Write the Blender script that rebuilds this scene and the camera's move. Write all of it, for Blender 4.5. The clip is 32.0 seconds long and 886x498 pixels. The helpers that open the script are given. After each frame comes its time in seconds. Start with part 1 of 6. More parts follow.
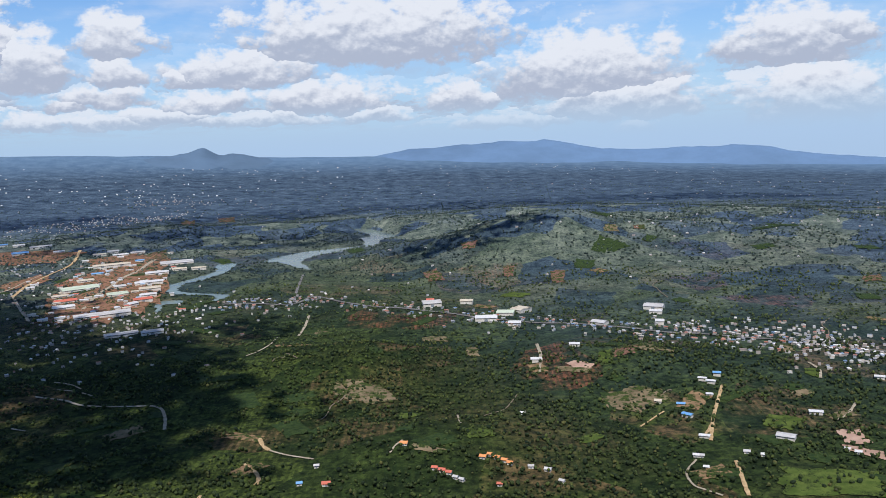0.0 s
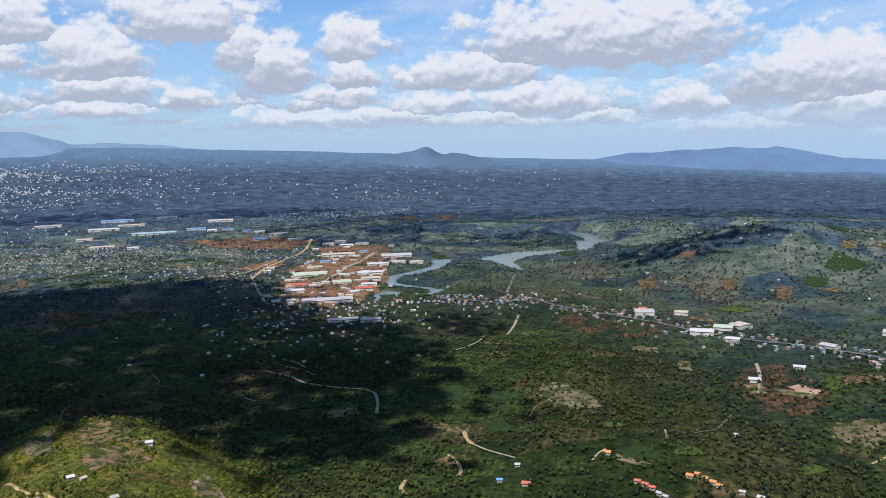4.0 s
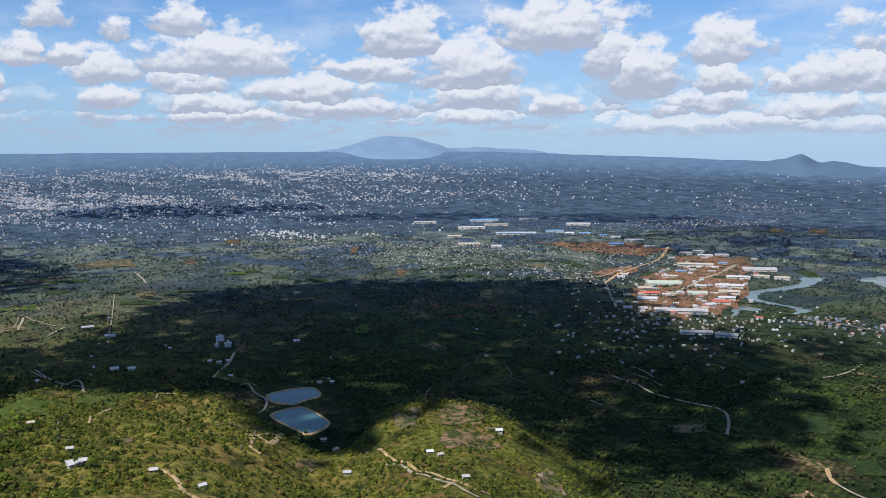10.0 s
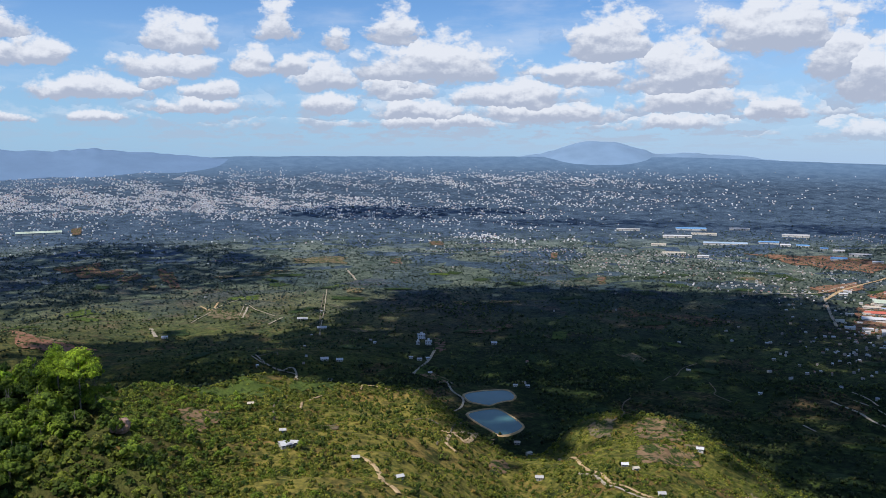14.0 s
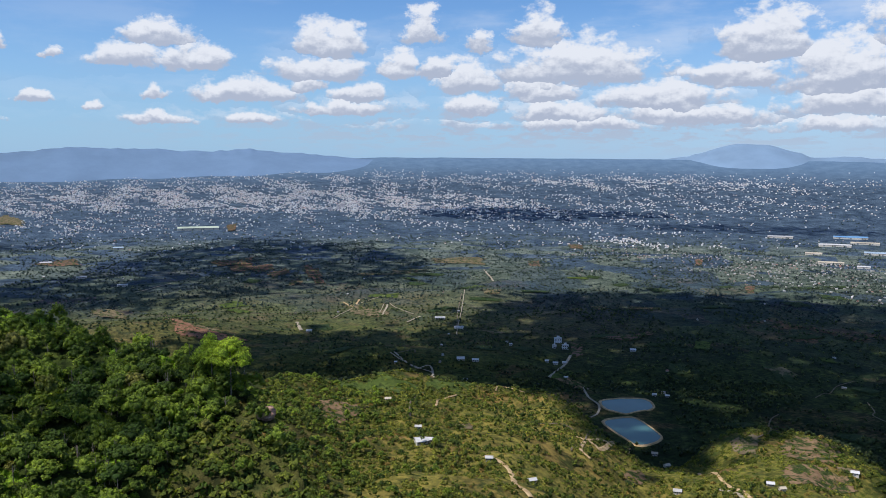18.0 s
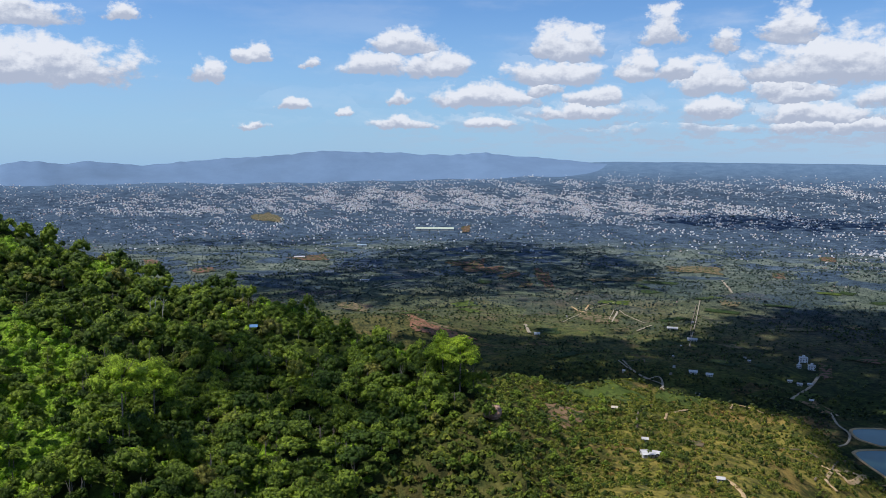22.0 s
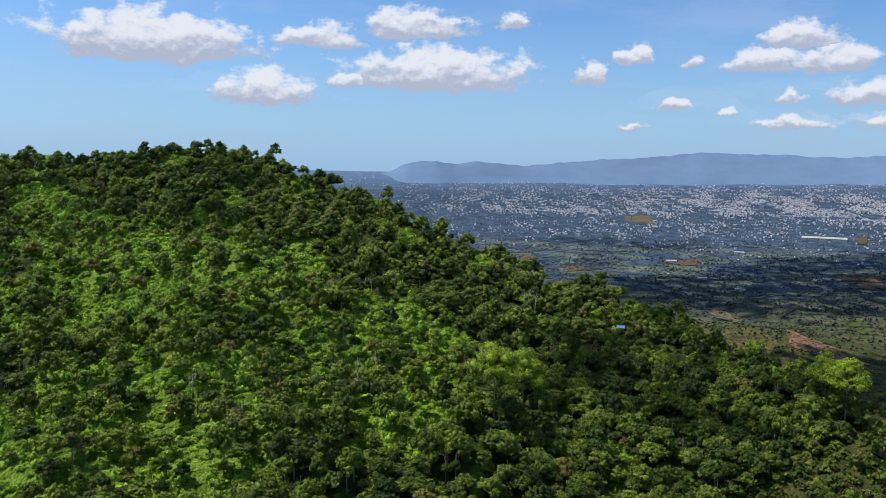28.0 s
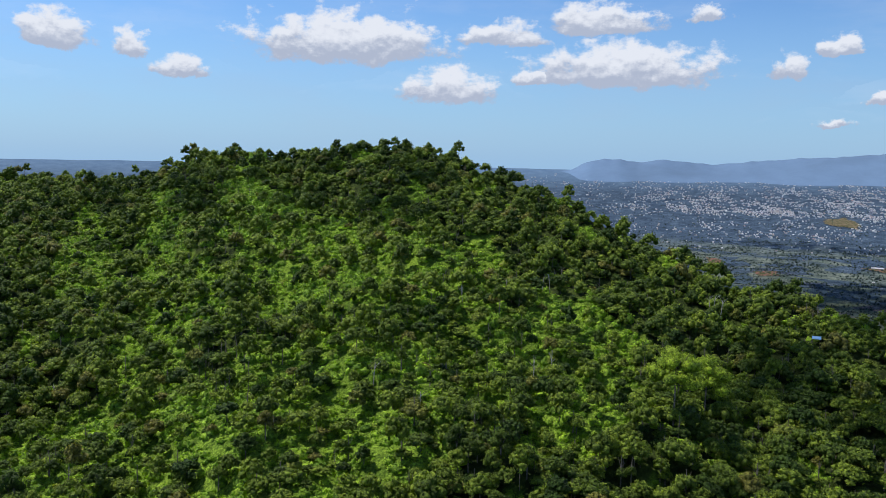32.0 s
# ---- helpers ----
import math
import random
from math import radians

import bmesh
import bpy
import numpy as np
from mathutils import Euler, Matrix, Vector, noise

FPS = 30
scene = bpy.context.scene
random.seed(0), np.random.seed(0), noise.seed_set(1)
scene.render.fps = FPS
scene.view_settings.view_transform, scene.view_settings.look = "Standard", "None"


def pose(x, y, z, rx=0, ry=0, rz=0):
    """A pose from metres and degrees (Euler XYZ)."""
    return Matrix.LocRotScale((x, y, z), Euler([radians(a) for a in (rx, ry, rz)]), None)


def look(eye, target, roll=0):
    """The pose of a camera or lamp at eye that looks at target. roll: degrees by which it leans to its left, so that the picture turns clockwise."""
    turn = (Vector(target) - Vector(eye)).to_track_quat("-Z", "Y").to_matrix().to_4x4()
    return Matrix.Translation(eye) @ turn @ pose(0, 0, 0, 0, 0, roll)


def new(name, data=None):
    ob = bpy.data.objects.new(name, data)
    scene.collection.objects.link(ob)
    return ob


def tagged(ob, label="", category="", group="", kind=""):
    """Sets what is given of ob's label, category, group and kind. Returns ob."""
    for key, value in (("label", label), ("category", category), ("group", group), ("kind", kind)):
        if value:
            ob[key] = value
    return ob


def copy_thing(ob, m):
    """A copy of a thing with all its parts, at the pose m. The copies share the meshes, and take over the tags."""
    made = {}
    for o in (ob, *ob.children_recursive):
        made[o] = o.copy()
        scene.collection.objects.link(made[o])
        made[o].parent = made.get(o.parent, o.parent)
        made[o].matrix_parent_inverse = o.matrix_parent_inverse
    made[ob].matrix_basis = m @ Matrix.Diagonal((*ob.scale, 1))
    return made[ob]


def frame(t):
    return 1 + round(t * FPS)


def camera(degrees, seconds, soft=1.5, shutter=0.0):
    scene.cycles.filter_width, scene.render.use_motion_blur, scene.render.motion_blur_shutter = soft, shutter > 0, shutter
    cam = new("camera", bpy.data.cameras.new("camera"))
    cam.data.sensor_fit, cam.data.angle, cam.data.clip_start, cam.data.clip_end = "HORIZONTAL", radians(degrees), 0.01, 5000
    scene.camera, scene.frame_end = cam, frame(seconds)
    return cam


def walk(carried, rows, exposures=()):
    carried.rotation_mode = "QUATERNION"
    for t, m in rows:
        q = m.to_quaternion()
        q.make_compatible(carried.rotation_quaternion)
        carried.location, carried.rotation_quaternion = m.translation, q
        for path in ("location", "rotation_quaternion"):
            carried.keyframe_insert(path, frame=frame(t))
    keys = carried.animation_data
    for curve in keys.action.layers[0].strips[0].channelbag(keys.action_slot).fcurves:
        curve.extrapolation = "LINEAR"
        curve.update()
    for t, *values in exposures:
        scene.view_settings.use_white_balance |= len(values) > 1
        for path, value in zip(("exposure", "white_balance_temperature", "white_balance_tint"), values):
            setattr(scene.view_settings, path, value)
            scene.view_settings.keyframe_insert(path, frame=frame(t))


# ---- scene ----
# The eye hangs still in the air over a forested spur and turns slowly to the left.
H = 250.0
EYE = (0.0, 0.0, H)
cam = camera(55.62, 32.0, soft=0.65)
PATH = [
    (0.0, -0.00, -7.98, -2.55),
    (0.5, 2.05, -7.92, -2.23),
    (1.0, 3.90, -7.83, -1.97),
    (1.5, 5.83, -7.74, -1.75),
    (2.0, 7.95, -7.64, -1.58),
    (2.5, 10.01, -7.56, -1.48),
    (4.5, 16.41, -7.31, -1.24),
    (5.0, 18.81, -7.25, -1.19),
    (5.5, 21.39, -7.17, -1.15),
    (6.0, 23.49, -7.11, -1.09),
    (6.5, 25.44, -7.06, -1.03),
    (7.0, 26.85, -7.00, -0.98),
    (7.5, 28.28, -6.95, -0.94),
    (8.0, 29.97, -6.88, -0.90),
    (8.5, 32.05, -6.81, -0.87),
    (9.0, 34.09, -6.73, -0.84),
    (9.5, 36.37, -6.65, -0.79),
    (10.0, 38.60, -6.57, -0.73),
    (10.5, 40.79, -6.48, -0.67),
    (11.0, 42.97, -6.41, -0.61),
    (11.5, 45.08, -6.34, -0.56),
    (12.0, 46.82, -6.28, -0.52),
    (12.5, 48.32, -6.23, -0.48),
    (13.0, 49.60, -6.19, -0.44),
    (13.5, 50.98, -6.15, -0.37),
    (14.0, 52.27, -6.12, -0.28),
    (14.5, 53.47, -6.09, -0.19),
    (16.5, 57.60, -6.04, 0.06),
    (17.0, 58.85, -6.02, 0.11),
    (17.5, 60.20, -6.00, 0.14),
    (18.0, 61.74, -5.98, 0.14),
    (18.5, 63.50, -5.95, 0.16),
    (19.0, 65.59, -5.92, 0.20),
    (19.5, 67.90, -5.89, 0.26),
    (20.0, 70.19, -5.86, 0.33),
    (20.5, 72.22, -5.84, 0.38),
    (21.0, 73.72, -5.82, 0.42),
    (21.5, 75.50, -5.80, 0.45),
    (22.0, 77.46, -5.79, 0.46),
    (22.5, 79.34, -5.78, 0.48),
    (23.0, 81.29, -5.77, 0.51),
    (23.5, 83.37, -5.77, 0.55),
    (24.0, 85.65, -5.77, 0.60),
    (24.5, 87.79, -5.77, 0.64),
    (25.0, 90.05, -5.79, 0.66),
    (25.5, 92.30, -5.82, 0.66),
    (26.0, 94.79, -5.86, 0.66),
    (26.5, 97.35, -5.90, 0.70),
    (28.5, 103.80, -6.04, 1.09),
    (29.0, 105.13, -6.09, 1.19),
    (29.5, 106.58, -6.16, 1.24),
    (30.0, 108.10, -6.22, 1.23),
    (30.5, 109.63, -6.27, 1.21),
    (31.0, 111.28, -6.32, 1.18),
    (31.5, 113.02, -6.36, 1.18),
    (32.0, 114.76, -6.39, 1.22),
]

def toward(az, el, d=100.0):
    """The place d metres from the eye on a bearing (degrees to the left of the first view) and an elevation."""
    a, e = radians(az), radians(el)
    return (-math.sin(a) * math.cos(e) * d, math.cos(a) * math.cos(e) * d, H + math.sin(e) * d)


walk(cam, [(t, look(EYE, toward(yaw, pitch), roll)) for t, yaw, pitch, roll in PATH])

# ---- sky, sun and exposure ----
SUN_AZ, SUN_EL = 178.0, 57.0
world = bpy.data.worlds.new("sky")
scene.world = world
world.use_nodes = True


class Nodes:
    """Short hand for building node trees."""

    def __init__(self, tree):
        self.tree = tree
        tree.nodes.clear()

    def add(self, kind, ins=None):
        n = self.tree.nodes.new(kind)
        for k, v in (ins or {}).items():
            if isinstance(v, bpy.types.NodeSocket):
                self.tree.links.new(v, n.inputs[k])
            else:
                n.inputs[k].default_value = v
        return n

    def math(self, op, a, b=0.0, c=0.0, clamp=False):
        n = self.add("ShaderNodeMath", {0: a, 1: b, 2: c})
        n.operation, n.use_clamp = op, clamp
        return n.outputs[0]

    def vec(self, op, a, b=(0, 0, 0), c=(0, 0, 0), out=0):
        n = self.add("ShaderNodeVectorMath", {0: a, 1: b, 2: c})
        n.operation = op
        return n.outputs[out]

    def mix(self, f, a, b, how="MIX"):
        n = self.add("ShaderNodeMix")
        n.data_type, n.blend_type = "RGBA", how
        for k, v in ((0, f), (6, a), (7, b)):
            if isinstance(v, bpy.types.NodeSocket):
                self.tree.links.new(v, n.inputs[k])
            else:
                n.inputs[k].default_value = (*v, 1) if isinstance(v, tuple) and len(v) == 3 else v
        return n.outputs[2]

    def ramp(self, f, lo, hi, a=0.0, b=1.0, smooth=True):
        n = self.add("ShaderNodeMapRange", {0: f, 1: lo, 2: hi, 3: a, 4: b})
        n.interpolation_type = "SMOOTHSTEP" if smooth else "LINEAR"
        return n.outputs[0]

    def noise(self, v, scale, detail=4.0, rough=0.55, dist=0.0, out=0):
        return self.add("ShaderNodeTexNoise", {"Vector": v, "Scale": scale, "Detail": detail, "Roughness": rough, "Distortion": dist}).outputs[out]


def build_sky():
    n = Nodes(world.node_tree)
    d = n.add("ShaderNodeTexCoord").outputs["Generated"]
    x, y, z = n.add("ShaderNodeSeparateXYZ", {0: d}).outputs[:3]
    az = n.math("MULTIPLY", n.math("ARCTAN2", n.math("MULTIPLY", x, -1.0), y), 57.2958)
    el = n.math("MULTIPLY", n.math("ARCSINE", z), 57.2958)
    p = n.add("ShaderNodeCombineXYZ", {0: az, 1: el, 2: 0.0}).outputs[0]
    wob = n.noise(p, 0.42, 6.0, 0.66, out=1)
    pw = n.vec("ADD", p, n.vec("MULTIPLY_ADD", wob, (3.2, 1.5, 0), (-1.6, -0.75, 0)))
    ew = n.add("ShaderNodeSeparateXYZ", {0: pw}).outputs[1]
    near, foot, tall = n.math("ADD", 9.0, 0.0), n.math("ADD", 0.0, 0.0), n.math("ADD", 1.0, 0.0)

    def puff(a, e, w, h):
        """One flat-based cumulus: bearing, elevation of its base, half width, height."""
        nonlocal near, foot, tall
        w, h = w * 1.08 + 0.2, h * (1.08 if a < 70 else 0.85) + 0.1
        q = n.vec("MULTIPLY_ADD", pw, (1 / w, 1 / h, 0), (-a / w, -e / h, 0))
        ln = n.vec("LENGTH", n.vec("MAXIMUM", q, n.vec("MULTIPLY", q, (-1, -3.2, 0))), out=1)
        mine = n.math("LESS_THAN", ln, near)
        foot = n.math("MULTIPLY_ADD", mine, n.math("SUBTRACT", e, foot), foot)
        tall = n.math("MULTIPLY_ADD", mine, n.math("SUBTRACT", h, tall), tall)
        near = n.math("MINIMUM", near, ln)

    puff(-25.7, 4.71, 2.16, 1.49)
    puff(-24.0, 0.39, 4.19, 3.57)
    puff(-22.7, 4.03, 4.71, 3.24)
    puff(-13.5, -0.56, 1.46, 0.60)
    puff(-12.4, 0.96, 5.52, 2.53)
    puff(-9.9, 2.75, 6.45, 3.79)
    puff(-5.1, 0.25, 3.83, 0.78)
    puff(-1.6, 1.72, 2.54, 1.45)
    puff(3.8, 5.70, 9.86, 4.20)
    puff(4.0, 1.03, 2.30, 0.74)
    puff(7.5, 1.94, 4.52, 1.86)
    puff(12.2, 1.06, 5.49, 0.74)
    puff(12.4, 3.94, 5.11, 2.23)
    puff(15.0, 2.19, 2.69, 1.26)
    puff(16.5, 3.66, 1.05, 0.93)
    puff(18.5, 1.40, 3.57, 0.82)
    puff(20.3, 5.96, 2.36, 2.27)
    puff(20.4, 4.01, 1.72, 1.67)
    puff(20.5, 1.15, 2.53, 0.86)
    puff(21.3, 2.68, 3.34, 1.08)
    puff(23.6, 2.37, 1.68, 0.60)
    puff(25.2, 4.30, 2.52, 2.98)
    puff(25.3, 1.25, 2.05, 0.78)
    puff(27.3, 5.66, 1.52, 3.35)
    puff(30.7, 7.22, 5.09, 3.05)
    puff(30.9, 2.69, 1.92, 1.12)
    puff(36.4, 3.18, 3.84, 1.49)
    puff(36.8, 4.89, 3.45, 3.12)
    puff(37.3, 2.02, 3.07, 0.71)
    puff(41.0, 7.00, 2.93, 2.68)
    puff(42.9, 5.21, 3.37, 1.30)
    puff(44.1, 2.66, 3.72, 0.93)
    puff(47.2, 3.78, 4.08, 1.56)
    puff(47.3, 2.77, 3.44, 0.93)
    puff(52.5, 2.25, 4.31, 0.78)
    puff(52.8, 5.68, 5.44, 2.49)
    puff(53.9, 2.91, 3.68, 1.15)
    puff(55.0, 4.97, 0.67, 0.56)
    puff(55.1, 4.37, 2.42, 1.49)
    puff(55.3, 7.93, 1.74, 1.86)
    puff(59.2, 7.42, 0.94, 1.30)
    puff(59.9, 3.44, 1.71, 1.15)
    puff(60.1, 4.97, 2.01, 1.56)
    puff(62.1, 5.87, 1.15, 1.15)
    puff(63.2, 8.26, 1.19, 1.86)
    puff(64.8, 5.87, 1.35, 1.49)
    puff(67.4, 4.22, 1.44, 0.97)
    puff(68.5, 3.31, 3.07, 0.74)
    puff(69.5, 7.39, 2.43, 1.75)
    puff(70.0, 5.62, 3.35, 1.86)
    puff(70.8, 4.79, 1.37, 1.19)
    puff(74.3, 2.63, 1.69, 0.56)
    puff(74.9, 4.12, 3.74, 1.49)
    puff(77.7, 6.19, 2.35, 1.64)
    puff(80.1, 2.48, 2.16, 0.74)
    puff(80.3, 7.62, 2.19, 1.56)
    puff(80.4, 4.18, 0.68, 0.74)
    puff(82.2, 6.16, 2.15, 1.53)
    puff(84.4, 3.26, 0.50, 0.56)
    puff(86.3, 6.46, 0.60, 0.60)
    puff(87.6, 3.59, 0.91, 0.67)
    puff(90.0, 6.77, 1.14, 1.15)
    puff(90.2, 2.19, 0.95, 0.37)
    puff(92.8, 5.56, 0.79, 1.53)
    puff(98.2, 8.93, 1.12, 1.00)
    puff(103.1, 5.27, 6.22, 2.90)
    puff(104.6, 8.47, 3.45, 1.90)
    puff(109.1, 5.05, 1.16, 0.78)
    puff(110.9, 7.57, 3.08, 1.26)
    puff(114.5, 3.95, 2.95, 2.16)
    puff(121.5, 6.65, 6.38, 3.16)
    puff(132.2, 5.00, 1.72, 1.34)
    puff(135.0, 6.19, 0.95, 1.75)
    puff(139.3, 6.53, 1.98, 2.23)
    for k in range(14):
        puff(150 + 13 * k, 4.0 + 7.0 * (k * 0.618 % 1), 3.0 + 4.0 * (k * 0.377 % 1), 1.0 + 1.6 * (k * 0.531 % 1))
    billow = n.noise(n.vec("MULTIPLY", p, (1.0, 1.5, 1.0)), 0.55, 8.0, 0.60)
    dens = n.math("MULTIPLY_ADD", n.math("SUBTRACT", billow, 0.50), 1.9, n.math("SUBTRACT", 1.0, near))
    cover = n.ramp(dens, -0.08, 0.34)
    # rows of small far clouds low over the plain
    dist = n.math("DIVIDE", 7.0, n.math("MAXIMUM", n.math("ADD", el, 2.2), 0.4))
    rows = n.noise(n.add("ShaderNodeCombineXYZ", {0: n.math("MULTIPLY", az, 0.42), 1: n.math("MULTIPLY", dist, 3.1), 2: 0.0}).outputs[0], 1.0, 7.0, 0.64)
    band = n.math("MULTIPLY", n.ramp(el, -0.4, 1.6), n.math("MULTIPLY", n.ramp(el, 5.5, 2.5), n.ramp(az, 92.0, 55.0, 0.0, 1.0)))
    small = n.math("MULTIPLY", band, n.ramp(rows, 0.44, 0.58))
    cover = n.math("MAXIMUM", cover, n.math("MULTIPLY", small, 0.85))
    veil = n.math("MULTIPLY", n.ramp(n.noise(n.vec("MULTIPLY", p, (0.10, 0.35, 1)), 1.0, 5.0, 0.6), 0.42, 0.72), n.ramp(az, 95.0, 40.0, 0.10, 0.40))
    cover = n.math("MAXIMUM", cover, veil)
    cover = n.math("MULTIPLY", cover, n.ramp(el, -1.0, 2.6))
    # bright tops over grey flat bases, with lumps
    rise = n.math("DIVIDE", n.math("SUBTRACT", ew, foot), tall)
    lump = n.math("SUBTRACT", billow, n.noise(n.vec("MULTIPLY_ADD", p, (1.0, 1.5, 1.0), (0.10, 0.55, 0.0)), 0.55, 8.0, 0.60))
    lit = n.ramp(n.math("MULTIPLY_ADD", lump, 1.5, rise), -0.10, 0.52)
    white = n.mix(lit, (0.43, 0.49, 0.63), (0.78, 0.82, 0.91))
    sky = n.add("ShaderNodeTexSky")
    sky.sky_type, sky.sun_disc, sky.sun_elevation, sky.sun_rotation = "NISHITA", False, radians(SUN_EL), radians(-SUN_AZ)
    sky.air_density, sky.dust_density, sky.ozone_density, sky.altitude = 1.0, 0.6, 2.0, 700.0
    blue = n.mix(1.0, sky.outputs[0], (SKY * 0.72, SKY * 1.0, SKY * 1.34), "MULTIPLY")
    blue = n.mix(n.ramp(el, 10.0, -1.0, 0.0, 0.85, smooth=False), blue, n.mix(n.ramp(az, 85.0, 15.0), (0.31, 0.52, 0.80), (0.42, 0.585, 0.85)))
    col = n.mix(cover, blue, white)
    n.tree.links.new(n.add("ShaderNodeBackground", {0: col, 1: 1.0}).outputs[0], n.add("ShaderNodeOutputWorld").inputs[0])


SKY = 0.10
build_sky()
sun = new("sun", bpy.data.lights.new("sun", "SUN"))
sun.data.energy, sun.data.angle, sun.data.color = 5.0, radians(0.53), (1.0, 0.95, 0.90)
sun.matrix_world = look(toward(SUN_AZ, SUN_EL, 900), EYE)
SUNWAY = Vector(toward(SUN_AZ, SUN_EL, 1.0)) - Vector(EYE)


# ---- lie of the land ----
def sm(x):
    x = np.clip(x, 0, 1)
    return x * x * (3 - 2 * x)


def wave(x, y, size, seed=0):
    """Smooth rolling relief, about -1 to 1, from a few crossed waves of that size."""
    rs = np.random.RandomState(seed)
    out = 0
    for k in range(7):
        a, s, ph = rs.uniform(0, 6.283), size * rs.uniform(0.6, 1.7), rs.uniform(0, 6.283)
        out = out + np.sin((x * np.cos(a) + y * np.sin(a)) * 6.283 / s + ph)
    return out / 3.2


# crest of the forested spur: bearing, elevation of its treetops, distance
CREST = np.array([
    (40, -60, 60), (60, -45, 90), (68, -30, 142), (71.5, -19, 210), (73.5, -14.8, 248), (75, -13.4, 262), (78, -11.8, 285), (84.5, -10.2, 322),
    (88, -8.3, 352), (95, -7.2, 382), (99, -5.5, 405), (103, -3.9, 428), (106.5, -2.1, 450), (110.5, -0.6, 480), (114.3, 0.7, 502),
    (116.6, 1.25, 510), (120.4, 1.25, 525), (125.7, 0.5, 562), (128.2, 0.7, 578), (131.8, 0.1, 600), (134, -1.0, 645), (137, -1.5, 675), (141, -1.1, 690),
    (146, -1.6, 690), (170, -6, 630), (200, -10, 450), (230, -35, 200), (265, -60, 60)])
CREST = np.concatenate([[(-95, -60, 60)], CREST])
# edge of the grassy bench below it: bearing, distance, height
BENCH = np.array([(-60, 300, 0), (0, 330, 0), (18, 420, 4), (26, 560, 2), (27.8, 640, -8), (29.1, 670, 0), (31, 700, 5), (33, 715, 15), (35, 725, 24), (37, 725, 31), (39, 725, 32), (41, 725, 29), (42.6, 715, 21), (44.3, 690, 15), (45.4, 660, 17), (46.7, 640, 18), (49.4, 650, 26), (51.3, 680, 36), (53.1, 700, 42), (55, 715, 48), (58, 715, 56), (61.4, 705, 63), (64.6, 690, 68), (68.5, 660, 78), (72.5, 620, 94), (76, 560, 100), (90, 500, 90), (150, 500, 60), (200, 350, 20), (240, 300, 0)])
RIM = np.array([(-60, -3.6), (-28, -3.1), (-14, -2.45), (0, -1.75), (8, -1.45), (12, -1.28), (18, -0.9), (24, -0.62), (29, -0.4), (36, -0.1), (50, 0.03), (62, 0.1), (72, 0.0), (90, -0.6), (106, -0.9), (150, -0.9), (200, -2.0), (265, -3.6)])
POND_A, POND_B, RIVER_Z = (48.6, 790.0), (49.1, 866.0), -3.0
# outlines of the two fish ponds: bearing and elevation
POND_A_EDGE = [(50.57, -17.28), (49.77, -17.02), (49.05, -16.92), (48.46, -16.93), (47.69, -17.29), (47.04, -17.71), (46.77, -17.99), (47.11, -18.3), (47.8, -18.54), (48.44, -18.56), (49.01, -18.25), (49.74, -17.88)]
POND_B_EDGE = [(50.79, -15.96), (49.84, -15.75), (48.82, -15.67), (47.83, -15.67), (47.34, -16.01), (47.55, -16.29), (48.15, -16.39), (48.71, -16.54), (49.11, -16.65), (49.89, -16.53), (50.47, -16.37)]
BUMPS = [  # low hills on the plain: bearing, distance, height, width along the bearing, width across it
    (-4, 1650, 44, 150, 190), (-9, 1700, 30, 150, 160), (-14, 1750, 34, 220, 420), (-22, 2100, 36, 240, 420), (6.2, 905, 22, 70, 100), (-13, 860, 14, 80, 110),
    (12, 2250, 16, 120, 240), (20, 2350, 26, 200, 300), (1, 640, 12, 60, 90), (-6, 2300, 30, 200, 500), (67, 1030, 16, 70, 160), (83, 1200, 30, 120, 160)]


